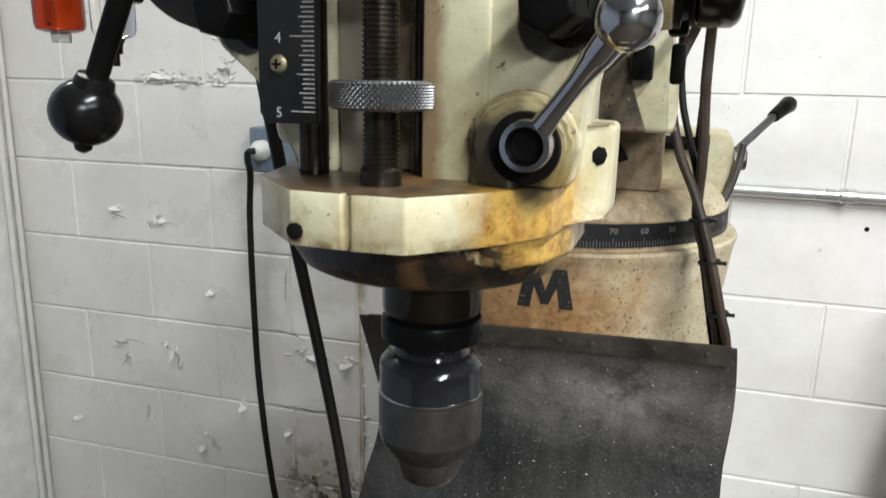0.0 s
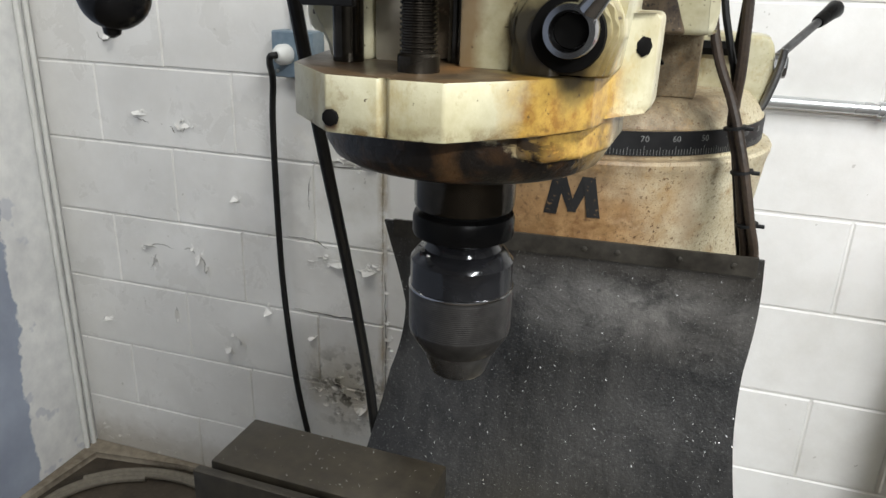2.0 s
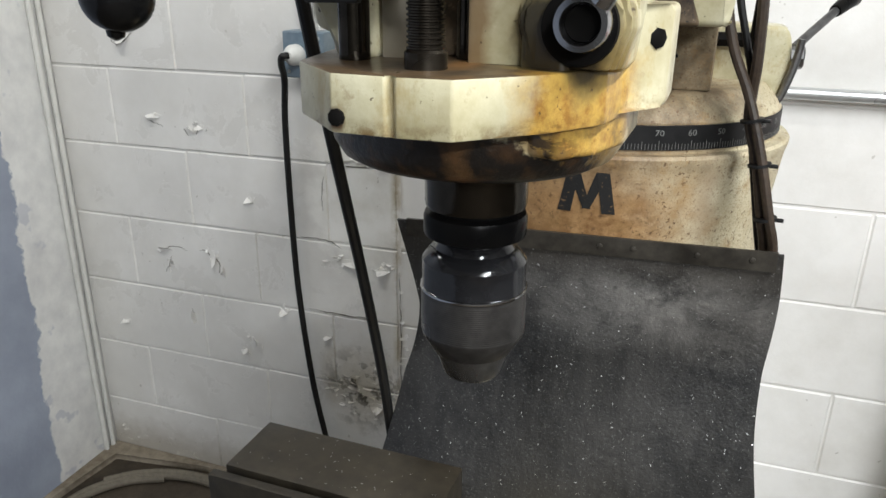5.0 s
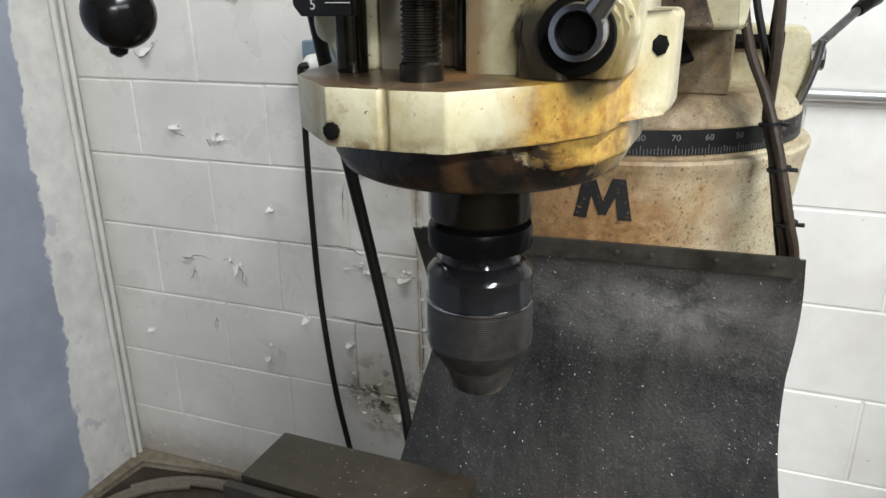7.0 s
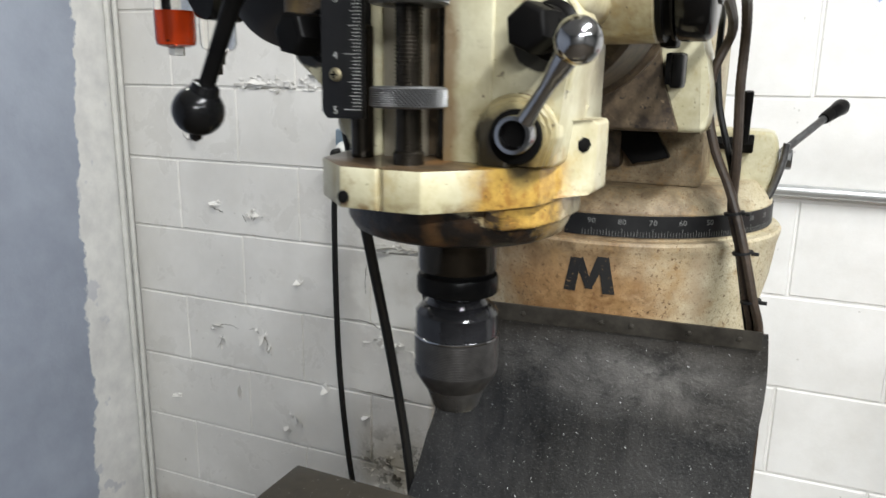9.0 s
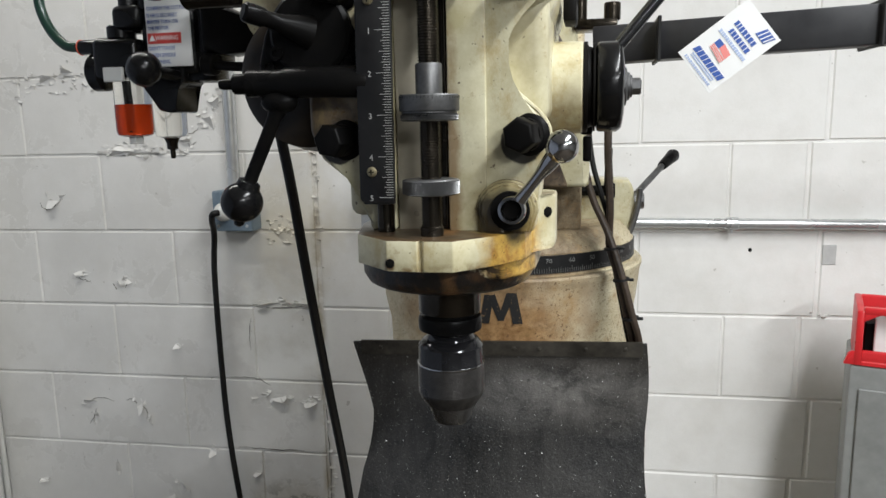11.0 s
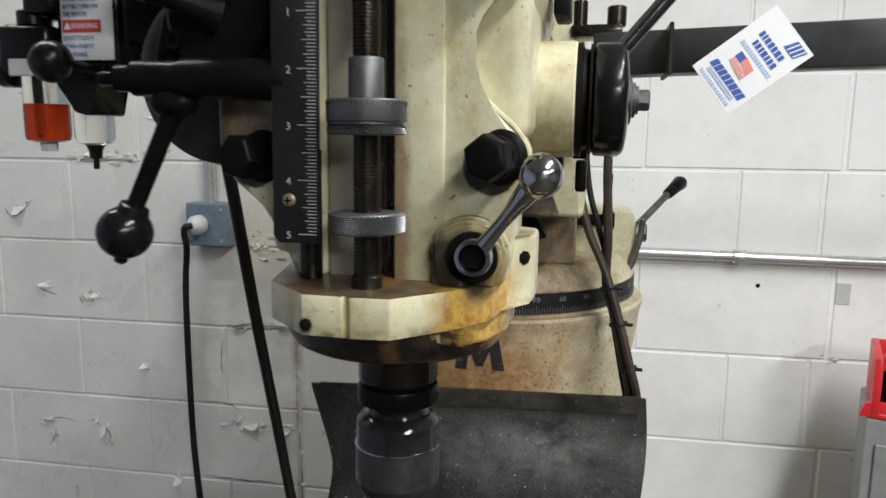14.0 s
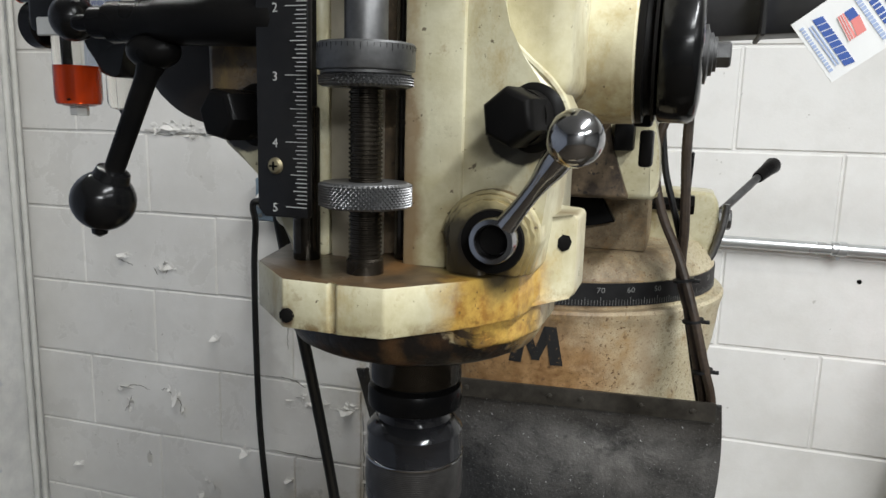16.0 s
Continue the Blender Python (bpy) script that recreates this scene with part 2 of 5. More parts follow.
def turret_material():
    n = Nodes("cream turret enamel with rusty dirt")
    mid = n.noise(22, 6, 0.65)
    c = n.mix(n.ramp(mid, 0.35, 0.7), (0.64, 0.585, 0.42), (0.50, 0.42, 0.26))
    rusty = n.near((-0.05, 0.72, 1.400), 0.06, 0.15, 0.11, 26, (1, 0.5, 1.1))
    c = n.mix(n.math("MULTIPLY", rusty, 0.95), c, n.mix(n.ramp(n.noise(60, 6), 0.35, 0.65), (0.40, 0.23, 0.095), (0.25, 0.125, 0.042)))
    # dirt round the ram, darkened further to stand for the head's shade
    shade_dirt = n.near((-0.04, 0.76, 1.530), 0.100, 0.175, 0.10, 24, (0.9, 0.6, 1.35))
    c = n.mix(n.math("MULTIPLY", shade_dirt, 0.90), c, n.mix(n.ramp(n.noise(48, 6, 0.7), 0.38, 0.66), (0.095, 0.060, 0.030), (0.29, 0.22, 0.13)))
    blot = n.near((-0.02, 0.716, 1.388), 0.012, 0.062, 0.05, 40, (0.55, 0.3, 1.6))
    c = n.mix(n.math("MULTIPLY", blot, n.ramp(n.noise(70, 6, 0.7), 0.40, 0.60)), c, (0.16, 0.075, 0.022))
    dots = n.ramp(n.noise(210, 5, 0.7), 0.580, 0.62)
    c = n.mix(n.math("MULTIPLY", dots, n.ramp(mid, 0.3, 0.6, 0.3, 0.95)), c, (0.09, 0.045, 0.02))
    c = n.mix(n.ramp(n.noise(620, 3, 0.7), 0.50, 0.64, 0, 0.55), c, (0.22, 0.125, 0.05))
    c = n.mix(n.ramp(n.noise(34, 7, 0.75), 0.52, 0.66, 0, 0.6), c, (0.33, 0.20, 0.08))
    drip = n.near((0.085, 0.76, 1.41), 0.004, 0.018, 0.014, 60, (1, 0.3, 0.16))
    c = n.mix(n.math("MULTIPLY", drip, 0.6), c, (0.26, 0.19, 0.12))
    return n.done(c, 0.6, 0.0, n.noise(180, 4), 0.0006, 0.5)


def rubber_material():
    """Black rubber sheet, scuffed, with grey dust rubbed into it."""
    n = Nodes("dusty black rubber")
    streak = n.noise(16, 7, 0.7, (3.2, 3.2, 0.42), 0.6)
    big, cloud = n.noise(9, 5, 0.6), n.noise(13, 7, 0.72, None, 0.5)
    c = n.mix(n.ramp(streak, 0.38, 0.68), (0.0075, 0.0073, 0.0072), (0.024, 0.023, 0.022))
    band = n.near((0.06, 0.72, 1.315), 0.02, 0.13, 0.09, 9, (0.55, 0.3, 1.9))
    c = n.mix(n.math("MULTIPLY", n.ramp(cloud, 0.36, 0.64, 0.05, 0.95), band), c, (0.150, 0.141, 0.130))
    low = n.near((0.10, 0.72, 1.16), 0.02, 0.16, 0.10, 12, (0.8, 0.3, 1.0))
    c = n.mix(n.math("MULTIPLY", n.math("MULTIPLY", low, 0.25), n.ramp(cloud, 0.44, 0.60)), c, (0.085, 0.080, 0.074))
    c = n.mix(n.ramp(n.noise(17, 6, 0.7, (1, 1, 1.7)), 0.55, 0.66, 0, 0.8), c, (0.0040, 0.0040, 0.0042))
    edge = n.near((-0.03, 0.72, 1.355), 0.0, 0.030, 0.022, 60, (0.02, 0.3, 1))
    c = n.mix(n.math("MULTIPLY", edge, 0.6), c, (0.020, 0.015, 0.009))
    dust = n.ramp(n.noise(420, 2), 0.62, 0.68)
    c = n.mix(n.math("MULTIPLY", dust, 0.20), c, (0.26, 0.26, 0.25))
    return n.done(c, n.ramp(big, 0.3, 0.7, 0.40, 0.68), 0.0, n.math("ADD", n.math("MULTIPLY", cloud, 1.5), n.math("MULTIPLY", n.noise(300, 3), 0.6)), 0.0018, 0.6)


def floor_material():
    n = Nodes("dirty concrete floor")
    mid = n.noise(8, 7, 0.7)
    c = n.mix(n.ramp(mid, 0.35, 0.7), (0.024, 0.017, 0.010), (0.070, 0.054, 0.036))
    c = n.mix(n.ramp(n.noise(40, 5), 0.55, 0.7, 0, 0.7), c, (0.035, 0.025, 0.017))
    return n.done(c, 0.8, 0.0, n.noise(70, 6), 0.004, 0.7)


def rough_brown_material():
    n = Nodes("oily brown casting")
    mid = n.noise(60, 6, 0.7)
    c = n.mix(n.ramp(mid, 0.35, 0.68), (0.026, 0.016, 0.009), (0.125, 0.088, 0.050))
    c = n.mix(n.ramp(n.noise(190, 4, 0.7), 0.60, 0.66), c, (0.012, 0.008, 0.006))
    c = n.mix(n.ramp(n.noise(150, 4, 0.7), 0.64, 0.70, 0, 0.7), c, (0.30, 0.22, 0.13))
    return n.done(c, 0.5, 0.0, mid, 0.001, 0.6)


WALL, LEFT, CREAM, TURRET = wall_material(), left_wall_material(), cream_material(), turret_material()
RUBBER, FLOOR, BROWN = rubber_material(), floor_material(), rough_brown_material()
BLACK = simple("oily black steel", (0.004, 0.004, 0.0042), (0.008, 0.0074, 0.0068), 0.36, 0.0, 90, shine=0.05)
OILED = simple("oil-darkened steel", (0.020, 0.017, 0.013), (0.062, 0.052, 0.040), 0.20, 0.85, 120)
PLASTIC = simple("black plastic", (0.004, 0.004, 0.0042), (0.008, 0.008, 0.0082), 0.24, 0.0, 60, shine=0.25)
PLATE = simple("black scale plate", (0.007, 0.007, 0.0075), (0.012, 0.0115, 0.0115), 0.45, 0.0, 150, shine=0.3)
STEEL = simple("ground steel", (0.085, 0.085, 0.085), (0.16, 0.16, 0.16), 0.42, 0.8, 200)
BRASS = simple("dull brass screw", (0.26, 0.22, 0.13), (0.38, 0.33, 0.21), 0.35, 0.8, 300)
SLIDE = simple("worn beige slide", (0.44, 0.39, 0.29), (0.60, 0.55, 0.44), 0.35, 0.3, 60)
DULL = simple("dull grey steel", (0.13, 0.13, 0.13), (0.22, 0.22, 0.22), 0.36, 0.9, 220)
CHROME = simple("chrome", (0.50, 0.50, 0.51), (0.36, 0.36, 0.37), 0.16, 1.0, 90, 0.0001, 0.2, 0.06)
CHUCK = simple("worn chuck steel", (0.036, 0.034, 0.033), (0.078, 0.074, 0.070), 0.34, 0.7, 160)
BLUED = simple("polished black steel", (0.010, 0.010, 0.011), (0.020, 0.020, 0.022), 0.13, 0.25, 120, spread=0.05)
# darker copy of the white ink, since the turret strip lies in shade
DIM = simple("white ink dimmed for shade", (0.20, 0.20, 0.19), (0.10, 0.10, 0.095), 0.6, 0.0, 300)
WHITE = simple("white ink", (0.46, 0.46, 0.44), (0.30, 0.30, 0.29), 0.6, 0.0, 300)
CARD = simple("white card", (0.80, 0.80, 0.79), (0.76, 0.76, 0.75), 0.45, 0.0, 40)
BLUE = simple("blue ink", (0.03, 0.08, 0.32), (0.04, 0.10, 0.36), 0.5, 0.0, 60)
PALEBLUE = simple("pale blue ink", (0.33, 0.42, 0.62), (0.38, 0.46, 0.66), 0.5, 0.0, 60)
REDINK = simple("red ink", (0.55, 0.06, 0.05), (0.48, 0.05, 0.04), 0.5, 0.0, 60)
PINKRED = simple("faded red ink", (0.80, 0.27, 0.25), (0.72, 0.22, 0.2), 0.5, 0.0, 60)
ZINC = simple("galvanised conduit", (0.50, 0.51, 0.51), (0.62, 0.63, 0.63), 0.30, 0.7, 50)
BOXBLUE = simple("blue grey outlet box", (0.14, 0.20, 0.25), (0.24, 0.30, 0.35), 0.40, 0.4, 60)
PALEGREY = simple("grey plug", (0.58, 0.59, 0.57), (0.68, 0.68, 0.66), 0.5, 0.0, 60)
CORD = simple("black rubber cord", (0.006, 0.006, 0.006), (0.011, 0.011, 0.011), 0.5, 0.0, 80, shine=0.3)
HOSE = simple("dark green hose", (0.010, 0.035, 0.024), (0.016, 0.045, 0.03), 0.35, 0.0, 60)
LOOM = simple("oily brown cable sleeve", (0.018, 0.012, 0.008), (0.058, 0.038, 0.024), 0.5, 0.0, 160, 0.001)
IRON = simple("worn vise iron", (0.016, 0.013, 0.009), (0.048, 0.040, 0.027), 0.44, 0.5, 70, 0.0008)
STRIP = simple("dark steel strip", (0.022, 0.019, 0.015), (0.066, 0.058, 0.046), 0.5, 0.5, 90, 0.0008)
REDPLASTIC = simple("red moulded plastic", (0.62, 0.025, 0.03), (0.55, 0.02, 0.025), 0.38, 0.0, 60)
GREYPAINT = simple("grey cabinet paint", (0.20, 0.205, 0.20), (0.27, 0.275, 0.265), 0.45, 0.0, 40)
CHIP = simple("bright metal chip", (0.42, 0.42, 0.41), (0.30, 0.30, 0.29), 0.35, 0.8, 300)
PIPE = simple("painted white pipe", (0.66, 0.66, 0.63), (0.55, 0.55, 0.52), 0.5, 0.0, 30)
def worn_mark():
    n = Nodes("chipped black mark")
    c = n.mix(n.ramp(n.noise(260, 4, 0.65), 0.62, 0.68), (0.010, 0.010, 0.010), (0.17, 0.10, 0.05))
    return n.done(c, 0.5, 0.0, n.noise(200, 3), 0.0004, 0.4)


MARK = worn_mark()
CEIL = simple("ceiling paint", (0.68, 0.68, 0.66), (0.60, 0.60, 0.58), 0.8, 0.0, 6)
DARKWALL = simple("dark grey of the unseen walls", (0.09, 0.09, 0.09), (0.14, 0.14, 0.135), 0.8, 0.0, 4)
BARE = simple("crumbled mortar and dirt", (0.30, 0.26, 0.20), (0.13, 0.105, 0.075), 0.9, 0.0, 40, 0.003)


def liquid(name, colour, rough, transmission):
    n = Nodes(name)
    return n.done(n.mix(n.noise(20, 3), colour, tuple(0.85 * v for v in colour)), rough, 0.0, Transmission_Weight=transmission, IOR=1.35)


REDOIL = liquid("red oil", (0.80, 0.075, 0.012), 0.08, 0.55)
SEAL = simple("orange rubber seal", (0.75, 0.10, 0.03), (0.62, 0.07, 0.02), 0.4, 0.0, 60)
CLEAR = liquid("clear bowl plastic", (0.93, 0.92, 0.88), 0.06, 0.97)


# ---- mesh helpers ----
ORIGIN = {}


def thing(name, at, label, category, group="", kind="", moved=(0, 0, 0)):
    """An Empty at the base of a thing; moved shifts the thing as a whole."""
    ob = new(name)
    ob.empty_display_size = 0.02
    ob.location = Vector(at) + Vector(moved)
    ORIGIN[ob] = Vector(at)
    return tagged(ob, label, category, group, kind)


def finish(name, bm, mat, parent=None, label="", smooth=35, slots=()):
    """Link a bmesh, given in places of the world, as one mesh under a thing or part."""
    org = ORIGIN.get(parent, Vector())
    bmesh.ops.translate(bm, verts=bm.verts, vec=-org)
    bmesh.ops.recalc_face_normals(bm, faces=bm.faces)
    me = bpy.data.meshes.new(name)
    for f in bm.faces:
        f.smooth = True
    for e in bm.edges:
        if len(e.link_faces) == 2 and e.calc_face_angle(0) > radians(smooth):
            e.smooth = False
    bm.to_mesh(me)
    bm.free()
    me.materials.append(mat)
    for m in slots:
        me.materials.append(m)
    ob = new(name, me)
    if parent:
        ob.parent = parent
        ORIGIN[ob] = org
    if label:
        ob["label"] = label
    return ob


part = finish


def solid(name, bm, mat, label, category, group="", kind="", moved=(0, 0, 0)):
    """A thing of one mesh, its origin at its base."""
    zs = [v.co for v in bm.verts]
    at = Vector((sum(v.x for v in zs) / len(zs), sum(v.y for v in zs) / len(zs), min(v.z for v in zs)))
    bmesh.ops.translate(bm, verts=bm.verts, vec=-at)
    ob = finish(name, bm, mat)
    ob.location = at + Vector(moved)
    ORIGIN[ob] = at
    return tagged(ob, label, category, group, kind)


def bm_new():
    return bmesh.new()


def box(bm, x0, x1, y0, y1, z0, z1, bevel=0.0, seg=2, m=None):
    made = bmesh.ops.create_cube(bm, size=1, matrix=Matrix.Translation(((x0 + x1) / 2, (y0 + y1) / 2, (z0 + z1) / 2)) @ Matrix.Diagonal((x1 - x0, y1 - y0, z1 - z0, 1)))["verts"]
    out = made
    if bevel:
        edges = {e for v in made for e in v.link_edges}
        out = bmesh.ops.bevel(bm, geom=list(edges), offset=bevel, segments=seg, affect="EDGES", profile=0.5)["verts"]
        out = list({v for v in out})
    if m is not None:
        bmesh.ops.transform(bm, matrix=m, verts=out)
    return out


def frame_of(a, b):
    a, b = Vector(a), Vector(b)
    return Matrix.Translation(a) @ (b - a).to_track_quat("Z", "Y").to_matrix().to_4x4(), (b - a).length


def lathe(bm, profile, a=(0, 0, 0), b=(0, 0, 1), seg=40, close=True, twist=0.0):
    """Turn (radius, height) pairs round the line from a towards b."""
    m, _ = frame_of(a, b)
    rings = []
    for r, h in profile:
        rings.append([bm.verts.new(m @ Vector((r * math.cos(2 * math.pi * i / seg + twist), r * math.sin(2 * math.pi * i / seg + twist), h))) for i in range(seg)])
    for p, q in zip(rings, rings[1:]):
        for i in range(seg):
            j = (i + 1) % seg
            bm.faces.new((p[i], p[j], q[j], q[i]))
    if close:
        bm.faces.new(rings[0][::-1])
        bm.faces.new(rings[-1])
    return rings


def rod(bm, a, b, r, r2=None, seg=24, round_=0.0):
    _, ln = frame_of(a, b)
    r2 = r if r2 is None else r2
    e = round_ or min(r, r2) * 0.12
    lathe(bm, [(max(r - e, 1e-4), 0), (r, e), (r2, ln - e), (max(r2 - e, 1e-4), ln)], a, b, seg)


def prism(bm, poly, axis, lo, hi, bevel=0.0, seg=2):
    """Extrude a polygon: axis 'z' takes (x, y) pairs, 'y' takes (x, z), 'x' takes (y, z)."""
    put = {"z": lambda p, h: (p[0], p[1], h), "y": lambda p, h: (p[0], h, p[1]), "x": lambda p, h: (h, p[0], p[1])}[axis]
    a = [bm.verts.new(put(p, lo)) for p in poly]
    b = [bm.verts.new(put(p, hi)) for p in poly]
    faces = [bm.faces.new(a[::-1]), bm.faces.new(b)]
    k = len(poly)
    for i in range(k):
        faces.append(bm.faces.new((a[i], a[(i + 1) % k], b[(i + 1) % k], b[i])))
    if bevel:
        edges = list({e for f in faces for e in f.edges})
        bmesh.ops.bevel(bm, geom=edges, offset=bevel, segments=seg, affect="EDGES", profile=0.5)


def smooth_path(points, steps=8):
    """A Catmull-Rom line through the points."""
    p = [Vector(v) for v in points]
    p = [p[0] * 2 - p[1]] + p + [p[-1] * 2 - p[-2]]
    out = []
    for i in range(1, len(p) - 2):
        for k in range(steps):
            t = k / steps
            a, b, c, d = p[i - 1:i + 3]
            out.append(0.5 * ((2 * b) + (c - a) * t + (2 * a - 5 * b + 4 * c - d) * t * t + (3 * b - a - 3 * c + d) * t ** 3))
    out.append(p[-2])
    return out


def sweep(bm, points, r, seg=10, steps=8, ribs=0.0, radii=None):
    line = smooth_path(points, steps) if steps else [Vector(v) for v in points]
    rings, up = [], Vector((0.3, 1, 0.2)).normalized()
    for i, v in enumerate(line):
        d = (line[min(i + 1, len(line) - 1)] - line[max(i - 1, 0)]).normalized()
        x = (up - d * up.dot(d)).normalized()
        y = d.cross(x)
        up = x
        rr = (radii[i] if radii else r) * (1 + (ribs if i % 2 else 0))
        rings.append([bm.verts.new(v + rr * (math.cos(2 * math.pi * k / seg) * x + math.sin(2 * math.pi * k / seg) * y)) for k in range(seg)])
    for p, q in zip(rings, rings[1:]):
        for k in range(seg):
            j = (k + 1) % seg
            bm.faces.new((p[k], p[j], q[j], q[k]))
    bm.faces.new(rings[0][::-1])
    bm.faces.new(rings[-1])


def ball(bm, c, r, seg=28, squash=(1, 1, 1)):
    bmesh.ops.create_uvsphere(bm, u_segments=seg, v_segments=seg // 2, radius=r, matrix=Matrix.Translation(c) @ Matrix.Diagonal((*squash, 1)))


def knurl(bm, a, b, r, n=76, rows=9, depth=0.0008):
    """A knurled rim: a grid round the axis whose crossings stand proud by turns."""
    m, ln = frame_of(a, b)
    rings = []
    for j in range(rows + 1):
        ring = []
        for i in range(n):
            rr = r + (depth if (i + j) % 2 else -depth)
            if j in (0, rows):
                rr = r - depth * 2.5
            t = 2 * math.pi * i / n
            ring.append(bm.verts.new(m @ Vector((rr * math.cos(t), rr * math.sin(t), ln * j / rows))))
        rings.append(ring)
    for p, q in zip(rings, rings[1:]):
        for i in range(n):
            k = (i + 1) % n
            if (i + rings.index(p)) % 2:
                tris = ((p[i], p[k], q[i]), (p[k], q[k], q[i]))
            else:
                tris = ((p[i], p[k], q[k]), (p[i], q[k], q[i]))
            for tri in tris:
                bm.faces.new(tri)
    bm.faces.new(rings[0][::-1])
    bm.faces.new(rings[-1])


def hexagon(bm, c, d, r, h, turn=0.0):
    """A bolt head: six flats with a turned-down top, from c along d."""
    a = Vector(c)
    lathe(bm, [(r, 0), (r, h * 0.86), (r * 0.86, h)], a, a + Vector(d), 6, twist=turn)


def writing(name, text, size, m, mat, parent, align="CENTER", label="", stretch=1.0):
    """Words as a thin mesh, facing the local z of m."""
    cu = bpy.data.curves.new(name, "FONT")
    cu.body, cu.size, cu.align_x, cu.align_y, cu.extrude = text, size, align, "CENTER", 0.00008
    cu.resolution_u = 2
    ob = bpy.data.objects.new(name, cu)
    scene.collection.objects.link(ob)
    me = bpy.data.meshes.new_from_object(ob.evaluated_get(bpy.context.evaluated_depsgraph_get()))
    bpy.data.objects.remove(ob)
    me.transform(Matrix.Translation(-ORIGIN[parent]) @ m @ Matrix.Diagonal((stretch, 1, 1, 1)))
    me.materials.clear()
    me.materials.append(mat)
    ob = new(name, me)
    ob.parent = parent
    ORIGIN[ob] = ORIGIN[parent]
    if label:
        ob["label"] = label
    return ob


def facing(x, y, z, roll=0.0, yaw=0.0):
    """A pose whose local z points to the front (-y), local y up."""
    return pose(x, y, z, 90, 0, yaw) @ pose(0, 0, 0, 0, 0, roll)


# ---- the room ----
# The room has its own axes: u along the block wall, v into it, the wall's face at v = 0.
ROOM = pose(0, 1.6112, 0, 0, 0, 1.64)
YW, XL, COURSE, BLOCK = 0.0, -1.645, 0.2099, 0.4198
XR, YB, ZC, ZF = 3.6, -5.0, 2.8, 0.142


def in_room(ob):
    """Take a thing built in the room's axes to its place."""
    ob.matrix_world = ROOM @ Matrix.Translation(ob.location)
    return ob


def shell(name, mat, label, category, dims):
    bm = bm_new()
    box(bm, *dims)
    return tagged(in_room(finish(name, bm, mat)), label, category, kind="structure")


shell("floor", FLOOR, "dirty brown bare concrete floor", "floor", (XL - 0.1, XR + 0.1, YB - 0.1, YW + 0.2, ZF - 0.12, ZF))
shell("ceiling", CEIL, "plain white painted ceiling", "ceiling", (XL - 0.1, XR + 0.1, YB - 0.1, YW + 0.2, ZC, ZC + 0.1))
wall_back = shell("wall_north", WALL, "white painted concrete block wall with peeling paint", "wall", (XL, XR, YW + 0.0045, YW + 0.2, ZF, ZC))
shell("wall_west", LEFT, "blue grey wall with an uneven white painted edge", "wall", (XL - 0.1, XL, YB, YW + 0.2, ZF, ZC))
# the next two walls are unseen and dark, to hold back bounced light
shell("wall_east", DARKWALL, "unseen dark grey wall closing the room", "wall", (XR, XR + 0.1, YB, YW + 0.2, ZF, ZC))
shell("wall_south", DARKWALL, "unseen dark grey wall closing the room", "wall", (XL - 0.1, XR + 0.1, YB - 0.1, YB, ZF, ZC))

# ---- the milling machine ----
CX, SY, SX = -0.0165, 0.3270, -0.0195   # the head's middle plane and the spindle's axis
mill = thing("milling_machine", (-0.05, 0.95, ZF), "cream enamelled knee milling machine, oil-stained and rusty, on the floor", "milling machine")

bm = bm_new()
# main block and its two front pads
box(bm, -0.088, 0.046, 0.300, 0.400, 1.600, 1.670, 0.008, 3)
box(bm, -0.088, 0.056, 0.300, 0.470, 1.664, 2.06, 0.010, 3)
prism(bm, [(-0.0095, 1.592), (0.0480, 1.592), (0.0500, 1.610), (0.0525, 1.632), (0.0560, 1.6480), (0.0575, 1.6600), (0.0520, 1.6705), (0.0400, 1.6815), (0.0310, 1.691), (0.0280, 1.703), (0.0280, 1.719), (0.0315, 1.727), (0.0385, 1.7362), (0.050, 1.7425), (0.0587, 1.7475), (0.0615, 1.752), (0.062, 1.85), (-0.0095, 1.85)], "y", 0.2815, 0.33, 0.0035, 3)
prism(bm, [(-0.0095, 1.592), (0.0165, 1.592), (0.0165, 1.85), (-0.0095, 1.85)], "y", 0.2790, 0.32, 0.0018, 2)
prism(bm, [(-0.047, 1.592), (-0.066, 1.592), (-0.070, 1.618), (-0.082, 1.629), (-0.100, 1.642), (-0.108, 1.662), (-0.108, 1.85), (-0.047, 1.85)], "y", 0.2815, 0.40, 0.004, 3)
sweep(bm, [(0.0330, 0.2850, 1.728), (0.0285, 0.2840, 1.720), (0.0280, 0.2835, 1.705), (0.0310, 0.2835, 1.691), (0.0400, 0.2838, 1.6815), (0.0520, 0.2840, 1.6705), (0.0578, 0.2845, 1.6600), (0.0562, 0.285, 1.6480), (0.0528, 0.286, 1.630)], 0.0017, 8, 6)
# shoulder and boss of the quill lever
lathe(bm, [(0.048, 0), (0.047, 0.020), (0.042, 0.036), (0.0370, 0.052), (0.0355, 0.066), (0.0350, 0.098), (0.0335, 0.1)], (-0.021, 0.385, 1.6905), (1, 0.385, 1.6905), 48)
prism(bm, [(0.0, 1.735), (0.050, 1.728), (0.060, 1.742), (0.063, 1.80), (0.063, 1.85), (0.0, 1.85)], "y", 0.310, 0.46, 0.008, 3)
head = part("head_casting", bm, CREAM, mill)

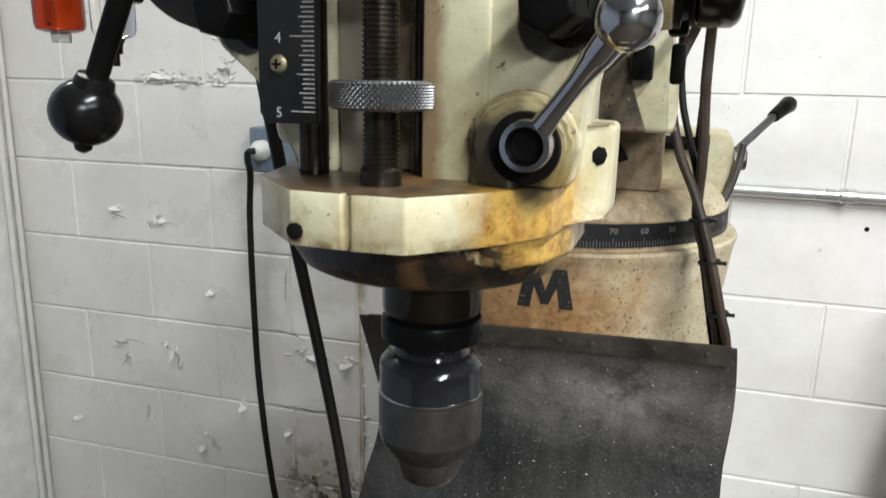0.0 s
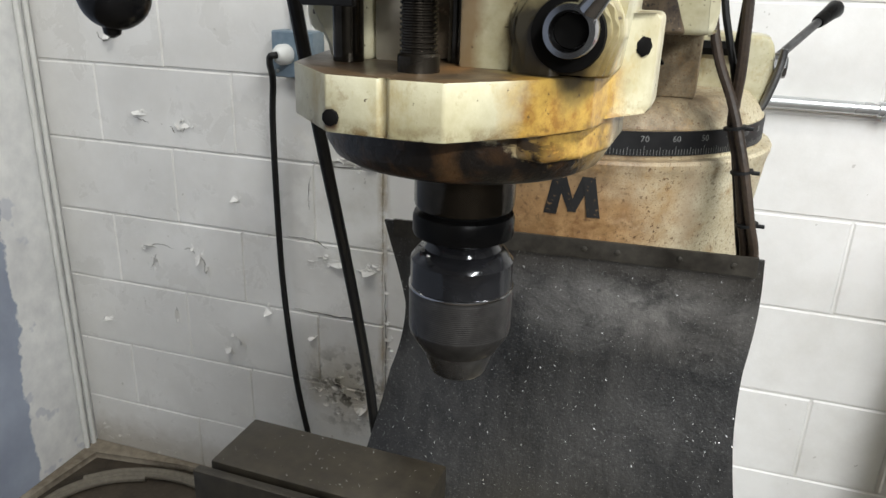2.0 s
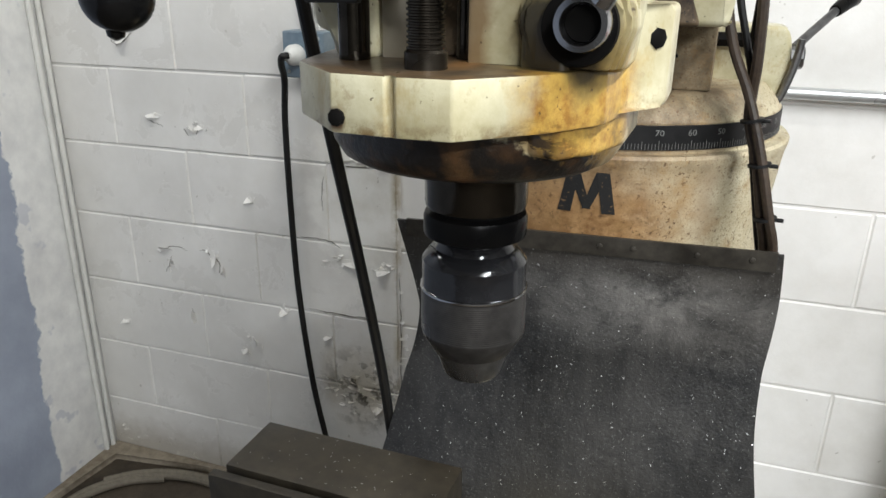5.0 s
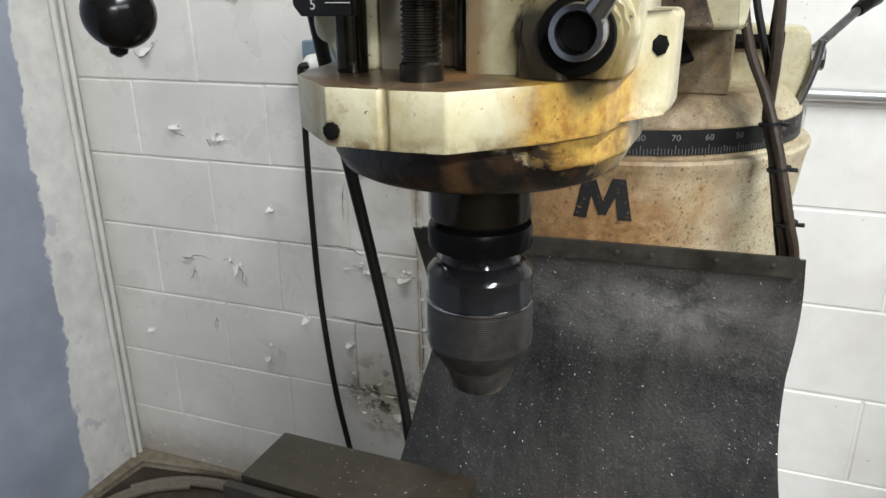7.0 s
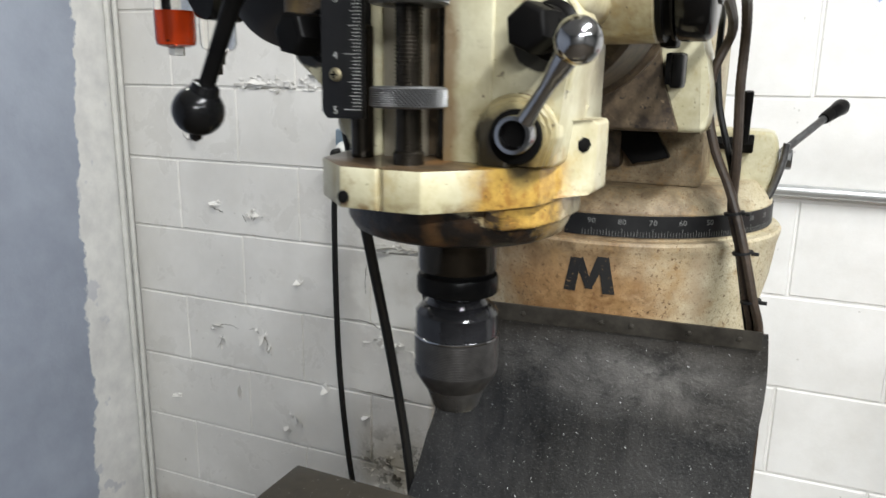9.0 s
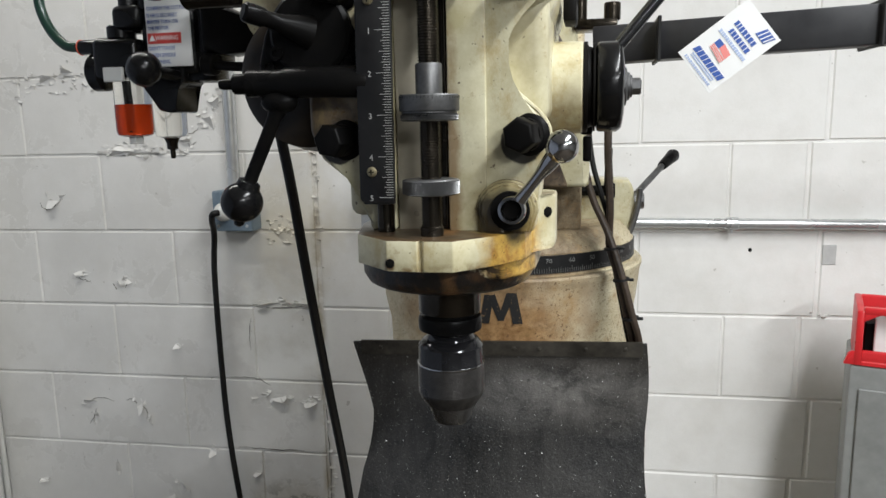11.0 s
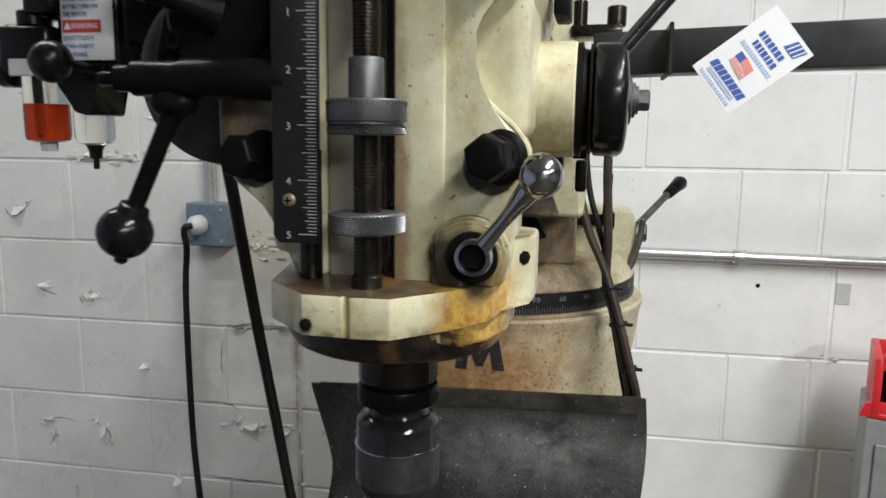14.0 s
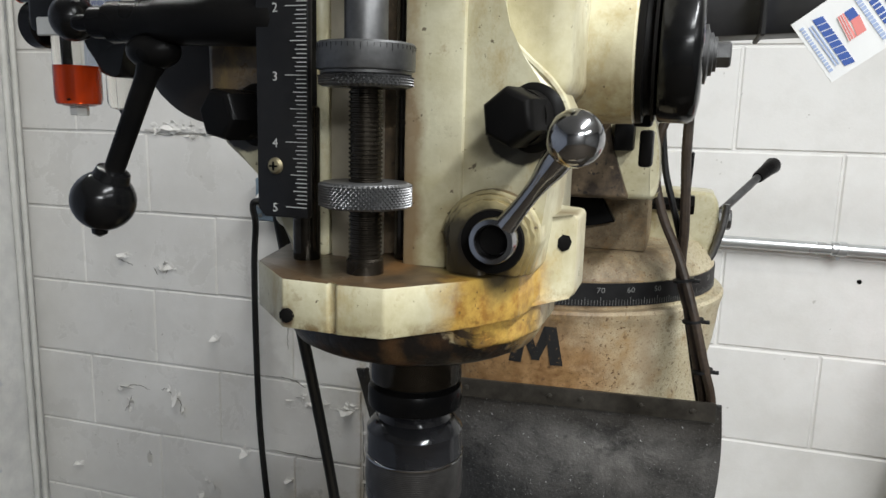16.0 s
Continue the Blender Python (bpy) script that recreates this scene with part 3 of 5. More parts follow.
# quill collar with the split front, sitting on the round housing
bm = bm_new()
front = [(-0.0415, 0.2330), (CX - 0.0050, 0.2322), (CX - 0.0031, 0.2355), (CX - 0.0011, 0.2316), (0.0014, 0.2328), (0.0270, 0.2592), (0.0420, 0.2825), (0.047, 0.312), (0.047, 0.40), (-0.081, 0.40), (-0.081, 0.313), (-0.0690, 0.2600)]
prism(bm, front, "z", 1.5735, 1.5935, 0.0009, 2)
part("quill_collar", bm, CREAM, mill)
bm = bm_new()
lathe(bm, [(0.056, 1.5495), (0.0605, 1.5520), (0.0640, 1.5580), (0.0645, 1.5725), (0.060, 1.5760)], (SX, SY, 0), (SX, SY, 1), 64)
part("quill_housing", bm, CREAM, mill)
bm = bm_new()
prism(bm, [(0.0, 0.2853), (0.010, 0.2800), (0.0180, 0.2722), (0.0283, 0.2684), (0.0389, 0.2868), (0.0474, 0.3057), (0.0480, 0.345), (0.010, 0.38)], "z", 1.5615, 1.6090, 0.0026, 3)
part("housing_rim", bm, CREAM, mill)
bm = bm_new()
prism(bm, [(0.012, 0.2730), (0.0280, 0.2690), (0.0385, 0.2870), (0.0470, 0.3060), (0.0582, 0.3185), (0.0604, 0.3220), (0.0604, 0.350), (0.012, 0.38)], "z", 1.5755, 1.6145, 0.0028, 3)
prism(bm, [(0.036, 1.600), (0.0490, 1.6105), (0.0465, 1.620), (0.046, 1.645), (0.036, 1.645)], "y", 0.300, 0.345, 0.003, 3)
ear = part("clamp_ear", bm, CREAM, mill)
bm = bm_new()
lathe(bm, [(0.0040, -0.001), (0.0040, 0.0004), (0.0036, 0.0006)], (0.0552, 0.3148, 1.6020), (0.7752, -0.3748, 1.6020), 7)
part("hole", bm, BLACK, ear, "worn dark hole")
bm = bm_new()
lathe(bm, [(0.0030, 0), (0.0030, 0.0012), (0.0025, 0.0014)], (-0.0392, 0.2328, 1.5790), (-0.0392, 0, 1.5790), 9)
part("screw_hole", bm, BLACK, mill, "dark threaded hole in the collar")

# slot with the depth stop
bm = bm_new()
box(bm, -0.048, -0.0105, 0.2975, 0.302, 1.594, 1.85)
part("slot_back", bm, BROWN, mill, "grimy back of the quill slot")
bm = bm_new()
rod(bm, (-0.0030 - 0.010, 0.291, 1.593), (-0.013, 0.291, 1.85), 0.0045)
part("guide_bar", bm, OILED, mill)
bm = bm_new()
rod(bm, (-0.0520, 0.2725, 1.593), (-0.0520, 0.2725, 1.66), 0.0060)
part("scale_post", bm, OILED, mill)
bm = bm_new()
box(bm, -0.0460, -0.0255, 0.2840, 0.2980, 1.593, 1.85, 0.001)
part("slide_bar", bm, SLIDE, mill)

RX, RY = -0.0165, 0.2560
bm = bm_new()
prof, z = [(0.0066, 0)], 0.0
while z < 0.152:
    prof += [(0.0069, z + 0.0002), (0.0069, z + 0.0008), (0.0062, z + 0.0011), (0.0062, z + 0.0016)]
    z += 0.0018
lathe(bm, [(r * 0.98, h + 1.6) for r, h in prof], (RX, RY, 0), (RX, RY, 1), 28)
rod(bm, (RX, RY, 1.592), (RX, RY, 1.6000), 0.0076)
stop = part("depth_stop_screw", bm, OILED, mill, "oily threaded depth stop screw")
bm = bm_new()
knurl(bm, (RX, RY, 1.6205), (RX, RY, 1.6305), 0.0183, 116, 10, 0.0006)
part("knurled_nut", bm, DULL, stop, "knurled steel lower stop nut", 5)
bm = bm_new()
knurl(bm, (RX, RY, 1.6672), (RX, RY, 1.6722), 0.0183, 116, 5, 0.0006)
part("knurled_ring", bm, DULL, stop, "knurled steel lock ring", 5)
bm = bm_new()
lathe(bm, [(0.0178, 1.6722), (0.0178, 1.6732), (0.0190, 1.6736), (0.0192, 1.6740), (0.0192, 1.6830), (0.0186, 1.6838), (0.0110, 1.6838)], (RX, RY, 0), (RX, RY, 1), 64)
dialnut = part("micrometer_nut", bm, STEEL, stop, "plain grey graduated micrometer nut")
bm = bm_new()
for i in range(50):
    t = 2 * math.pi * i / 50
    c = Vector((RX + 0.01925 * math.cos(t), RY + 0.01925 * math.sin(t), 0))
    box(bm, -0.00008, 0.00008, -0.00008, 0.00008, 1.6812 if i % 5 else 1.6800, 1.6828, m=Matrix.Translation(c) @ Matrix.Rotation(t + math.pi / 2, 4, "Z"))
part("graduation", bm, BLACK, dialnut)
bm = bm_new()
lathe(bm, [(0.0078, 1.6838), (0.0085, 1.6842), (0.0085, 1.7020), (0.0080, 1.7030), (0.0066, 1.7030)], (RX, RY, 0), (RX, RY, 1), 36)
part("sleeve", bm, STEEL, stop, "bare steel sleeve")
bm = bm_new()
prism(bm, [(-0.040, 0.250), (0.004, 0.250), (0.006, 0.258), (0.006, 0.30), (-0.042, 0.30), (-0.042, 0.258)], "z", 1.7515, 1.775, 0.003, 3)
part("stop_bracket", bm, BLACK, mill)

# scale plate, engraved in sixteenths of an inch
INCH = 0.0264
plate_bm = bm_new()
prism(plate_bm, [(-0.0630, 1.6165), (-0.0600, 1.6128), (-0.0398, 1.6130), (-0.0385, 1.7550), (-0.0605, 1.7555), (-0.0620, 1.7535)], "y", 0.2585, 0.2625, 0.0006, 2)
scale = part("depth_scale", plate_bm, PLATE, mill, "black depth scale with white inch marks")
bm = bm_new()
for i in range(81):
    z = 1.7494 - i * INCH / 16
    ln = 0.0095 if i % 16 == 0 else 0.0072 if i % 8 == 0 else 0.0060 if i % 4 == 0 else 0.0050 if i % 2 == 0 else 0.0043
    xr = -0.0393 - 0.0009 * i / 80
    box(bm, xr - ln, xr, 0.2582, 0.2586, z - 0.00017, z + 0.00017)
part("graduation", bm, WHITE, scale)
scale.location = (-0.0006, -0.0062, 0.0014)
for k in range(6):
    writing("number", str(k), 0.0052, facing(-0.0527 - 0.0004 * k, 0.2583, 1.7487 - k * INCH), WHITE, scale)
for z in (1.7415, 1.6340):
    bm = bm_new()
    lathe(bm, [(0.0034, 0), (0.0034, 0.0005), (0.0026, 0.0016), (0.0012, 0.0019)], (-0.0530 + (1.7415 - z) * -0.012, 0.2585, z), (-0.0530 + (1.7415 - z) * -0.012, 0, z), 24)
    sc = part("screw", bm, BRASS, scale)
    bm = bm_new()
    sx = -0.0530 + (1.7415 - z) * -0.012
    box(bm, sx - 0.0018, sx + 0.0018, 0.2563, 0.2569, z - 0.0004, z + 0.0004)
    box(bm, sx - 0.0004, sx + 0.0004, 0.2562, 0.2568, z - 0.0018, z + 0.0018)
    part("screw_slot", bm, BLACK, scale)
bm = bm_new()
box(bm, -0.062, -0.050, 0.2625, 0.2790, 1.62, 1.75)
part("scale_bracket", bm, BLACK, mill)

# the four head clamping bolts
for x, z, t in ((0.0415, 1.6582, 0.12), (-0.0850, 1.6565, 0.35), (0.0425, 1.7600, 0.5), (-0.0835, 1.7560, 0.3)):
    bm = bm_new()
    d = Vector((-0.24, -1, 0)).normalized()
    o = Vector((x + 0.0035, 0.2830, z - 0.001))
    lathe(bm, [(0.0138, 0), (0.0140, 0.002), (0.0122, 0.0045), (0.0108, 0.005), (0.0108, 0.012)], o, o + d, 40)
    lathe(bm, [(0.0112, 0.008), (0.0117, 0.010), (0.0117, 0.0215), (0.0112, 0.0238), (0.0098, 0.0252), (0.0088, 0.0255)], o, o + d, 6, twist=t + math.pi / 6)
    part("hex_bolt", bm, BLACK, head, "large black hex clamping bolt")

# crank of the fine feed
bm = bm_new()
for r, y0, foot in ((0.0208, 0.2765, 0.0165), (0.0192, 0.2735, 0.0150), (0.0172, 0.2715, 0.0130)):
    arc = [(0.0305 + r * math.cos(radians(a)), 1.6075 + r * math.sin(radians(a))) for a in range(0, 181, 10)]
    prism(bm, arc + [(0.0305 - foot, 1.5938), (0.0305 + foot, 1.5938)], "y", y0, 0.2900, 0.0010, 2)
part("crank_boss", bm, CREAM, mill)
bm = bm_new()
lathe(bm, [(0.0132, 0), (0.0128, 0.002), (0.0095, 0.0025)], (0.0330, 0.2702, 1.6080), (0.0315, 0, 1.6075), 40)
part("oil_seal", bm, BLACK, mill)
bm = bm_new()
C = Vector((0.0350, 0.2605, 1.6095))
lathe(bm, [(0.0082, -0.014), (0.0091, -0.010), (0.0093, 0.0), (0.0088, 0.0016), (0.0069, 0.0018), (0.0062, 0.0008), (0.0060, -0.006), (0.001, -0.0062)], C, C + Vector((-0.05, -1, 0)), 40)
knob = Vector((0.0675, 0.2425, 1.6505))
arm = (knob - C)
pts = [C + arm * t + Vector((0, 0.004 - 0.006 * t, 0)) for t in (0.18, 0.34, 0.52, 0.70, 0.86)]
line = smooth_path(pts, 6)
sweep(bm, pts, 0.004, 16, 6, radii=[0.0044 - 0.0010 * math.sin(math.pi * min(1, i / (len(line) - 1) * 1.25)) + 0.0026 * max(0, i / (len(line) - 1) - 0.55) for i in range(len(line))])
ball(bm, knob, 0.0102, 32)
crank = part("crank_handle", bm, CHROME, mill, "polished chrome ball crank handle")
bm = bm_new()
lathe(bm, [(0.0058, 0), (0.0058, 0.0005), (0.004, 0.0006)], C + Vector((0, -0.0002 + 0.0035, 0)), C + Vector((-0.05, -1, 0)), 24)
part("socket", bm, BLACK, crank, "dark hole in the crank hub")

# feed gear housing and levers
bm = bm_new()
prism(bm, [(-0.1300, 1.742), (-0.1210, 1.7535), (-0.1060, 1.7580), (-0.0890, 1.7535), (-0.0770, 1.7400), (-0.0680, 1.7200), (-0.0640, 1.6980), (-0.0680, 1.6900), (-0.1400, 1.6900), (-0.1420, 1.7080), (-0.1370, 1.7270)], "y", 0.2780, 0.300, 0.004, 3)
lathe(bm, [(0.0285, 0), (0.0285, 0.006), (0.0260, 0.008), (0.013, 0.0085)], (-0.1010, 0.2790, 1.7270), (-0.1010, 0, 1.7270), 44)
gear = part("feed_gear_cover", bm, BLACK, mill, "oily black pear-shaped feed cover")
for x, z, y in ((-0.1330, 1.7060, 0.278), (-0.0770, 1.7080, 0.278), (-0.1030, 1.7530, 0.278), (-0.1240, 1.7140, 0.271)):
    bm = bm_new()
    lathe(bm, [(0.0045, -0.002), (0.0045, 0.003), (0.0025, 0.0032), (0.0022, 0.001)], (x, y, z), (x, 0, z), 20)
    part("cap_screw", bm, BLACK, gear)
bm = bm_new()
lathe(bm, [(0.040, 0), (0.050, 0.006), (0.054, 0.030), (0.054, 0.10)], (-0.1180, 0.300, 1.7000), (-0.1180, 1, 1.7000), 48)
part("feed_housing", bm, simple("dark oily casting", (0.008, 0.0065, 0.005), (0.030, 0.021, 0.013), 0.36, 0.0, 40, shine=0.25), mill, "dark brown feed gearbox casting")
bm = bm_new()
lathe(bm, [(0.0030, 0), (0.0036, 0.002), (0.0036, 0.010), (0.0068, 0.011), (0.0070, 0.020), (0.0090, 0.021), (0.0088, 0.045), (0.0100, 0.048), (0.0104, 0.088), (0.0104, 0.105), (0.009, 0.107)], (-0.1625, 0.262, 1.6945), (0, 0.262, 1.6935), 32)
part("feed_trip_shaft", bm, BLACK, mill, "black horizontal feed trip shaft")
bm = bm_new()
lathe(bm, [(0.0050, 0), (0.0063, 0.0015), (0.0066, 0.006), (0.0063, 0.013), (0.0052, 0.015), (0.0056, 0.024), (0.0090, 0.036), (0.0115, 0.046)], (-0.1330, 0.2420, 1.7385), (-0.1010, 0.2730, 1.7270), 32)
part("feed_knob", bm, BLACK, mill)
bm = bm_new()
P0, P1 = Vector((-0.1205, 0.262, 1.6800)), Vector((-0.1525, 0.2620, 1.6145))
lathe(bm, [(0.0062, -0.008), (0.0062, 0.004), (0.0048, 0.010), (0.0046, 0.055), (0.0052, 0.064)], P0, P1, 24)
ball(bm, P0 + Vector((0, 0, 0.002)), 0.0100, 24, (1.3, 0.9, 0.8))
lever = part("feed_lever", bm, BLACK, mill, "black feed lever hanging down")
bm = bm_new()
ball(bm, P1, 0.0146, 32, (1, 1, 0.97))
lathe(bm, [(0.0040, 0), (0.0034, 0.003), (0.0010, 0.0045)], P1 + Vector((-0.003, 0, -0.0128)), P1 + Vector((-0.006, 0, -0.05)), 16)
lathe(bm, [(0.0085, 0), (0.0075, 0.004), (0.0055, 0.005)], P1 + (P0 - P1).normalized() * 0.0118, P0, 24)
part("ball_knob", bm, PLASTIC, lever, "glossy black ball knob")

# quill lever hub on the side
H = Vector((0, 0.385, 1.6905))
bm = bm_new()
lathe(bm, [(0.0345, 0.0785), (0.0345, 0.0815), (0.031, 0.082), (0.030, 0.0855), (0.0335, 0.0860), (0.0335, 0.0875)], H, H + Vector((1, 0, 0)), 56)
hub = part("quill_lever_hub", bm, BLACK, mill, "black quill lever hub")
bm = bm_new()
lathe(bm, [(0.0290, 0.0875), (0.0332, 0.0890), (0.0340, 0.0905), (0.0342, 0.1035), (0.0325, 0.1062), (0.0305, 0.1075), (0.0230, 0.1088), (0.019, 0.1090)], H, H + Vector((1, 0, 0)), 56)
part("hub_body", bm, PLASTIC, hub, "glossy black hub body")
bm = bm_new()
lathe(bm, [(0.0145, 0.1085), (0.0145, 0.1105), (0.0105, 0.1115), (0.0105, 0.1130), (0.0085, 0.1135), (0.0085, 0.1150), (0.007, 0.1152)], H, H + Vector((1, 0, 0)), 36)
part("washer", bm, STEEL, hub, "stacked bright washers")
bm = bm_new()
hexagon(bm, H + Vector((0.115, 0, 0)), (1, 0, 0), 0.0066, 0.0068, 0.3)
part("hub_bolt", bm, DULL, hub)
bm = bm_new()
rod(bm, (0.1010, 0.388, 1.7170), (0.1620, 0.400, 1.7900), 0.0048)
part("quill_lever", bm, BLUED, hub, "black steel quill lever arm")
for dims in ((0.0630, 0.0730, 0.37, 0.41, 1.7390, 1.7570), (0.0780, 0.0860, 0.44, 0.46, 1.630, 1.652), (0.0760, 0.0860, 0.40, 0.42, 1.654, 1.668)):
    bm = bm_new()
    box(bm, *dims, 0.002)
    part("trip_block", bm, BLACK, mill)

# spindle
bm = bm_new()
lathe(bm, [(0.0112, 1.5280), (0.0205, 1.5235), (0.0234, 1.5245), (0.0239, 1.5265), (0.0239, 1.5640)], (SX, SY, 0), (SX, SY, 1), 56)
part("spindle_nose", bm, OILED, mill, "oil-brown steel spindle nose")

# the adapter between head and turret
bm = bm_new()
lathe(bm, [(0.082, 0), (0.086, 0.004), (0.086, 0.090), (0.070, 0.115), (0.070, 0.26)], (CX - 0.010, 0.465, 1.705), (CX - 0.010, 1, 1.705), 64)
part("head_flange", bm, BROWN, mill, "round brown stained head flange")
bm = bm_new()
box(bm, -0.150, 0.0735, 0.790, 1.08, 1.5185, 1.86, 0.003, 2)
part("ram", bm, TURRET, mill, "cream ram end with oily dirt and painted shade")
bm = bm_new()
box(bm, -0.090, -0.012, 0.770, 0.7895, 1.5380, 1.580, 0.004, 2)
part("worm_bracket", bm, BROWN, mill, "rough speckled brown worm bracket")
# black piece in place of the shadow that falls under the adapter
bm = bm_new()
prism(bm, [(-0.026, 1.582), (0.0220, 1.582), (0.0410, 1.5512), (0.0200, 1.5490), (0.0010, 1.5420), (-0.012, 1.5600)], "y", 0.772, 0.7880, 0.002)
part("worm_cover", bm, BLACK, mill, "black shape standing for the shadow under the adapter")
# the knuckle: brown machined face, cream cheek curving out to the side
bm = bm_new()
prism(bm, [(-0.115, 1.5860), (0.0600, 1.5860), (0.0525, 1.6050), (0.0440, 1.6280), (0.0370, 1.6600), (0.0345, 1.70), (0.0345, 1.86), (-0.115, 1.86)], "y", 0.672, 0.6835, 0.004, 3)
part("adapter_face", bm, BROWN, mill, "brown oil-soaked adapter face")
bm = bm_new()
prism(bm, [(-0.120, 1.5855), (0.0790, 1.5855), (0.0825, 1.5880), (0.0842, 1.6050), (0.0830, 1.6300), (0.0780, 1.6550), (0.0710, 1.6780), (0.0660, 1.70), (0.0640, 1.86), (-0.120, 1.86)], "y", 0.6840, 0.7880, 0.006, 3)
part("adapter_cheek", bm, CREAM, mill, "cream adapter cheek")
bm = bm_new()
box(bm, 0.0440, 0.0610, 0.660, 0.6845, 1.6310, 1.6600, 0.002, 2)
part("square_nut", bm, BLACK, mill, "square black adapter nut")
bm = bm_new()
lathe(bm, [(0.088, 0), (0.091, 0.003), (0.091, 0.010), (0.087, 0.013)], (CX - 0.010, 0.560, 1.705), (CX - 0.010, 1, 1.705), 72)
part("flange_rim", bm, BROWN, mill, "grey rim of the head flange")

# turret and column
TX, TY = -0.0381, 0.9160
bm = bm_new()
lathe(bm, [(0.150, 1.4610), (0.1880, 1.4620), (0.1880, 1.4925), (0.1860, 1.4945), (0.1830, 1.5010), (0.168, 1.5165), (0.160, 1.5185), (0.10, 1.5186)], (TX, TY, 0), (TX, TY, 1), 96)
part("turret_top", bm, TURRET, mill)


def on_turret(r, deg, z):
    """A place on the turret: degrees from the front, turning to the east."""
    t = radians(deg - 90)
    return Vector((TX + r * math.cos(t), TY + r * math.sin(t), z))


# the degree strip runs round the front and the east side alone
bm = bm_new()
rows = []
for k in range(61):
    deg = -6.8 + 110 * k / 60
    rows.append([bm.verts.new(on_turret(r, deg, z)) for r, z in ((0.1878, 1.4660), (0.1894, 1.4664), (0.1894, 1.4904), (0.1878, 1.4908))])
for a, b in zip(rows, rows[1:]):
    for i in range(4):
        bm.faces.new((a[i], b[i], b[(i + 1) % 4], a[(i + 1) % 4]))
bm.faces.new(rows[0][::-1])
bm.faces.new(rows[-1])
dial = part("swivel_dial", bm, PLATE, mill, "black degree strip with white marks dimmed for shade")
bm = bm_new()
for d in range(0, 94):
    ln = 0.0090 if d % 10 == 0 else 0.0078 if d % 5 == 0 else 0.0058
    c = on_turret(0.1895, 92.4 - d, 0)
    box(bm, -0.00022, 0.00022, -0.0002, 0.0002, 1.4672, 1.4672 + ln, m=Matrix.Translation(c) @ Matrix.Rotation(radians(92.4 - d), 4, "Z"))
part("graduation", bm, DIM, dial)
for k, txt in enumerate(("90", "80", "70", "60", "50", "40", "30", "20")):
    deg = 2.3 + 10 * k
    c = on_turret(0.1896, deg, 1.4832)
    writing("number", txt, 0.0085, pose(c.x, c.y, c.z, 90, 0, deg), DIM, dial, stretch=1.1)
bm = bm_new()
for z in (1.4700, 1.4865):
    c = on_turret(0.1892, -5.9, z)
    lathe(bm, [(0.0011, 0), (0.0011, 0.0006), (0.0005, 0.0009)], c, on_turret(0.3, -5.9, z), 10)
part("pin", bm, STRIP, dial)
bm = bm_new()
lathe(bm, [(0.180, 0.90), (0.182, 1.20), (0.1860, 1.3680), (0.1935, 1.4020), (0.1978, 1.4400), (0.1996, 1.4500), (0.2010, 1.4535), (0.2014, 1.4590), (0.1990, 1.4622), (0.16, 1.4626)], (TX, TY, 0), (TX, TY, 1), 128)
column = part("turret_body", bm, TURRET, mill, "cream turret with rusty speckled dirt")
bm = bm_new()
box(bm, TX - 0.19, TX + 0.19, TY - 0.18, TY + 0.25, ZF + 0.10, 0.905, 0.03, 3)
box(bm, TX - 0.25, TX + 0.25, TY - 0.71, TY + 0.32, ZF, ZF + 0.12, 0.02, 2)
box(bm, TX - 0.13, TX + 0.13, TY - 0.62, TY - 0.175, ZF + 0.12, 1.02, 0.02, 2)
part("column_base", bm, TURRET, mill)
bm = bm_new()
box(bm, -0.24, 0.55, 0.26, 0.47, 1.02, 1.10, 0.006, 2)
part("table", bm, IRON, mill)
# black logo mark on the turret
bm = bm_new()
strokes = (((0, 0), (0.23, 0), (0.36, 1), (0.15, 1)), ((0.15, 1), (0.36, 1), (0.58, 0.10), (0.44, 0.10)), ((0.85, 1), (0.64, 1), (0.42, 0.10), (0.56, 0.10)), ((1, 0), (0.77, 0), (0.64, 1), (0.85, 1)))
for k, quad in enumerate(strokes):
    fr, bk = [], []
    for u, v in quad:
        t = radians(-90 - 5.5 + u * 17.0)
        for r, row in ((0.1945 + 0.0040 * v + 0.0001 * k, fr), (0.1900, bk)):
            row.append(bm.verts.new((TX + r * math.cos(t), TY + r * math.sin(t), 1.4018 + v * 0.0440)))
    bm.faces.new(fr)
    for i in range(4):
        bm.faces.new((fr[i], bk[i], bk[(i + 1) % 4], fr[(i + 1) % 4]))
part("logo_mark", bm, MARK, column, "chipped black logo shape")

# ram clamp on the turret with its levers
bm = bm_new()
prism(bm, [(0.060, 1.494), (0.1400, 1.488), (0.1490, 1.510), (0.1515, 1.5380), (0.1500, 1.5580), (0.1450, 1.5735), (0.1380, 1.5765), (0.060, 1.5780)], "y", 0.905, 0.970, 0.006, 3)
clamp = part("ram_clamp", bm, CREAM, mill)
bm = bm_new()
rod(bm, (0.054, 0.893, 1.5620), (0.112, 0.893, 1.5620), 0.0085, None, 6)
rod(bm, (0.108, 0.893, 1.5620), (0.1215, 0.893, 1.5620), 0.0125, None, 6)
part("clamp_stud", bm, BLACK, clamp)
bm = bm_new()
rod(bm, (0.1105, 0.885, 1.5640), (0.1115, 0.872, 1.6240), 0.0052)
part("lock_handle", bm, BLACK, clamp)
bm = bm_new()
rod(bm, (0.1560, 0.955, 1.5510), (0.2025, 1.030, 1.5915), 0.0050)
rod(bm, (0.1480, 0.935, 1.5420), (0.1660, 0.935, 1.5420), 0.0125, None, 8)
lv = part("clamp_lever", bm, DULL, mill, "grey steel clamp lever")
bm = bm_new()
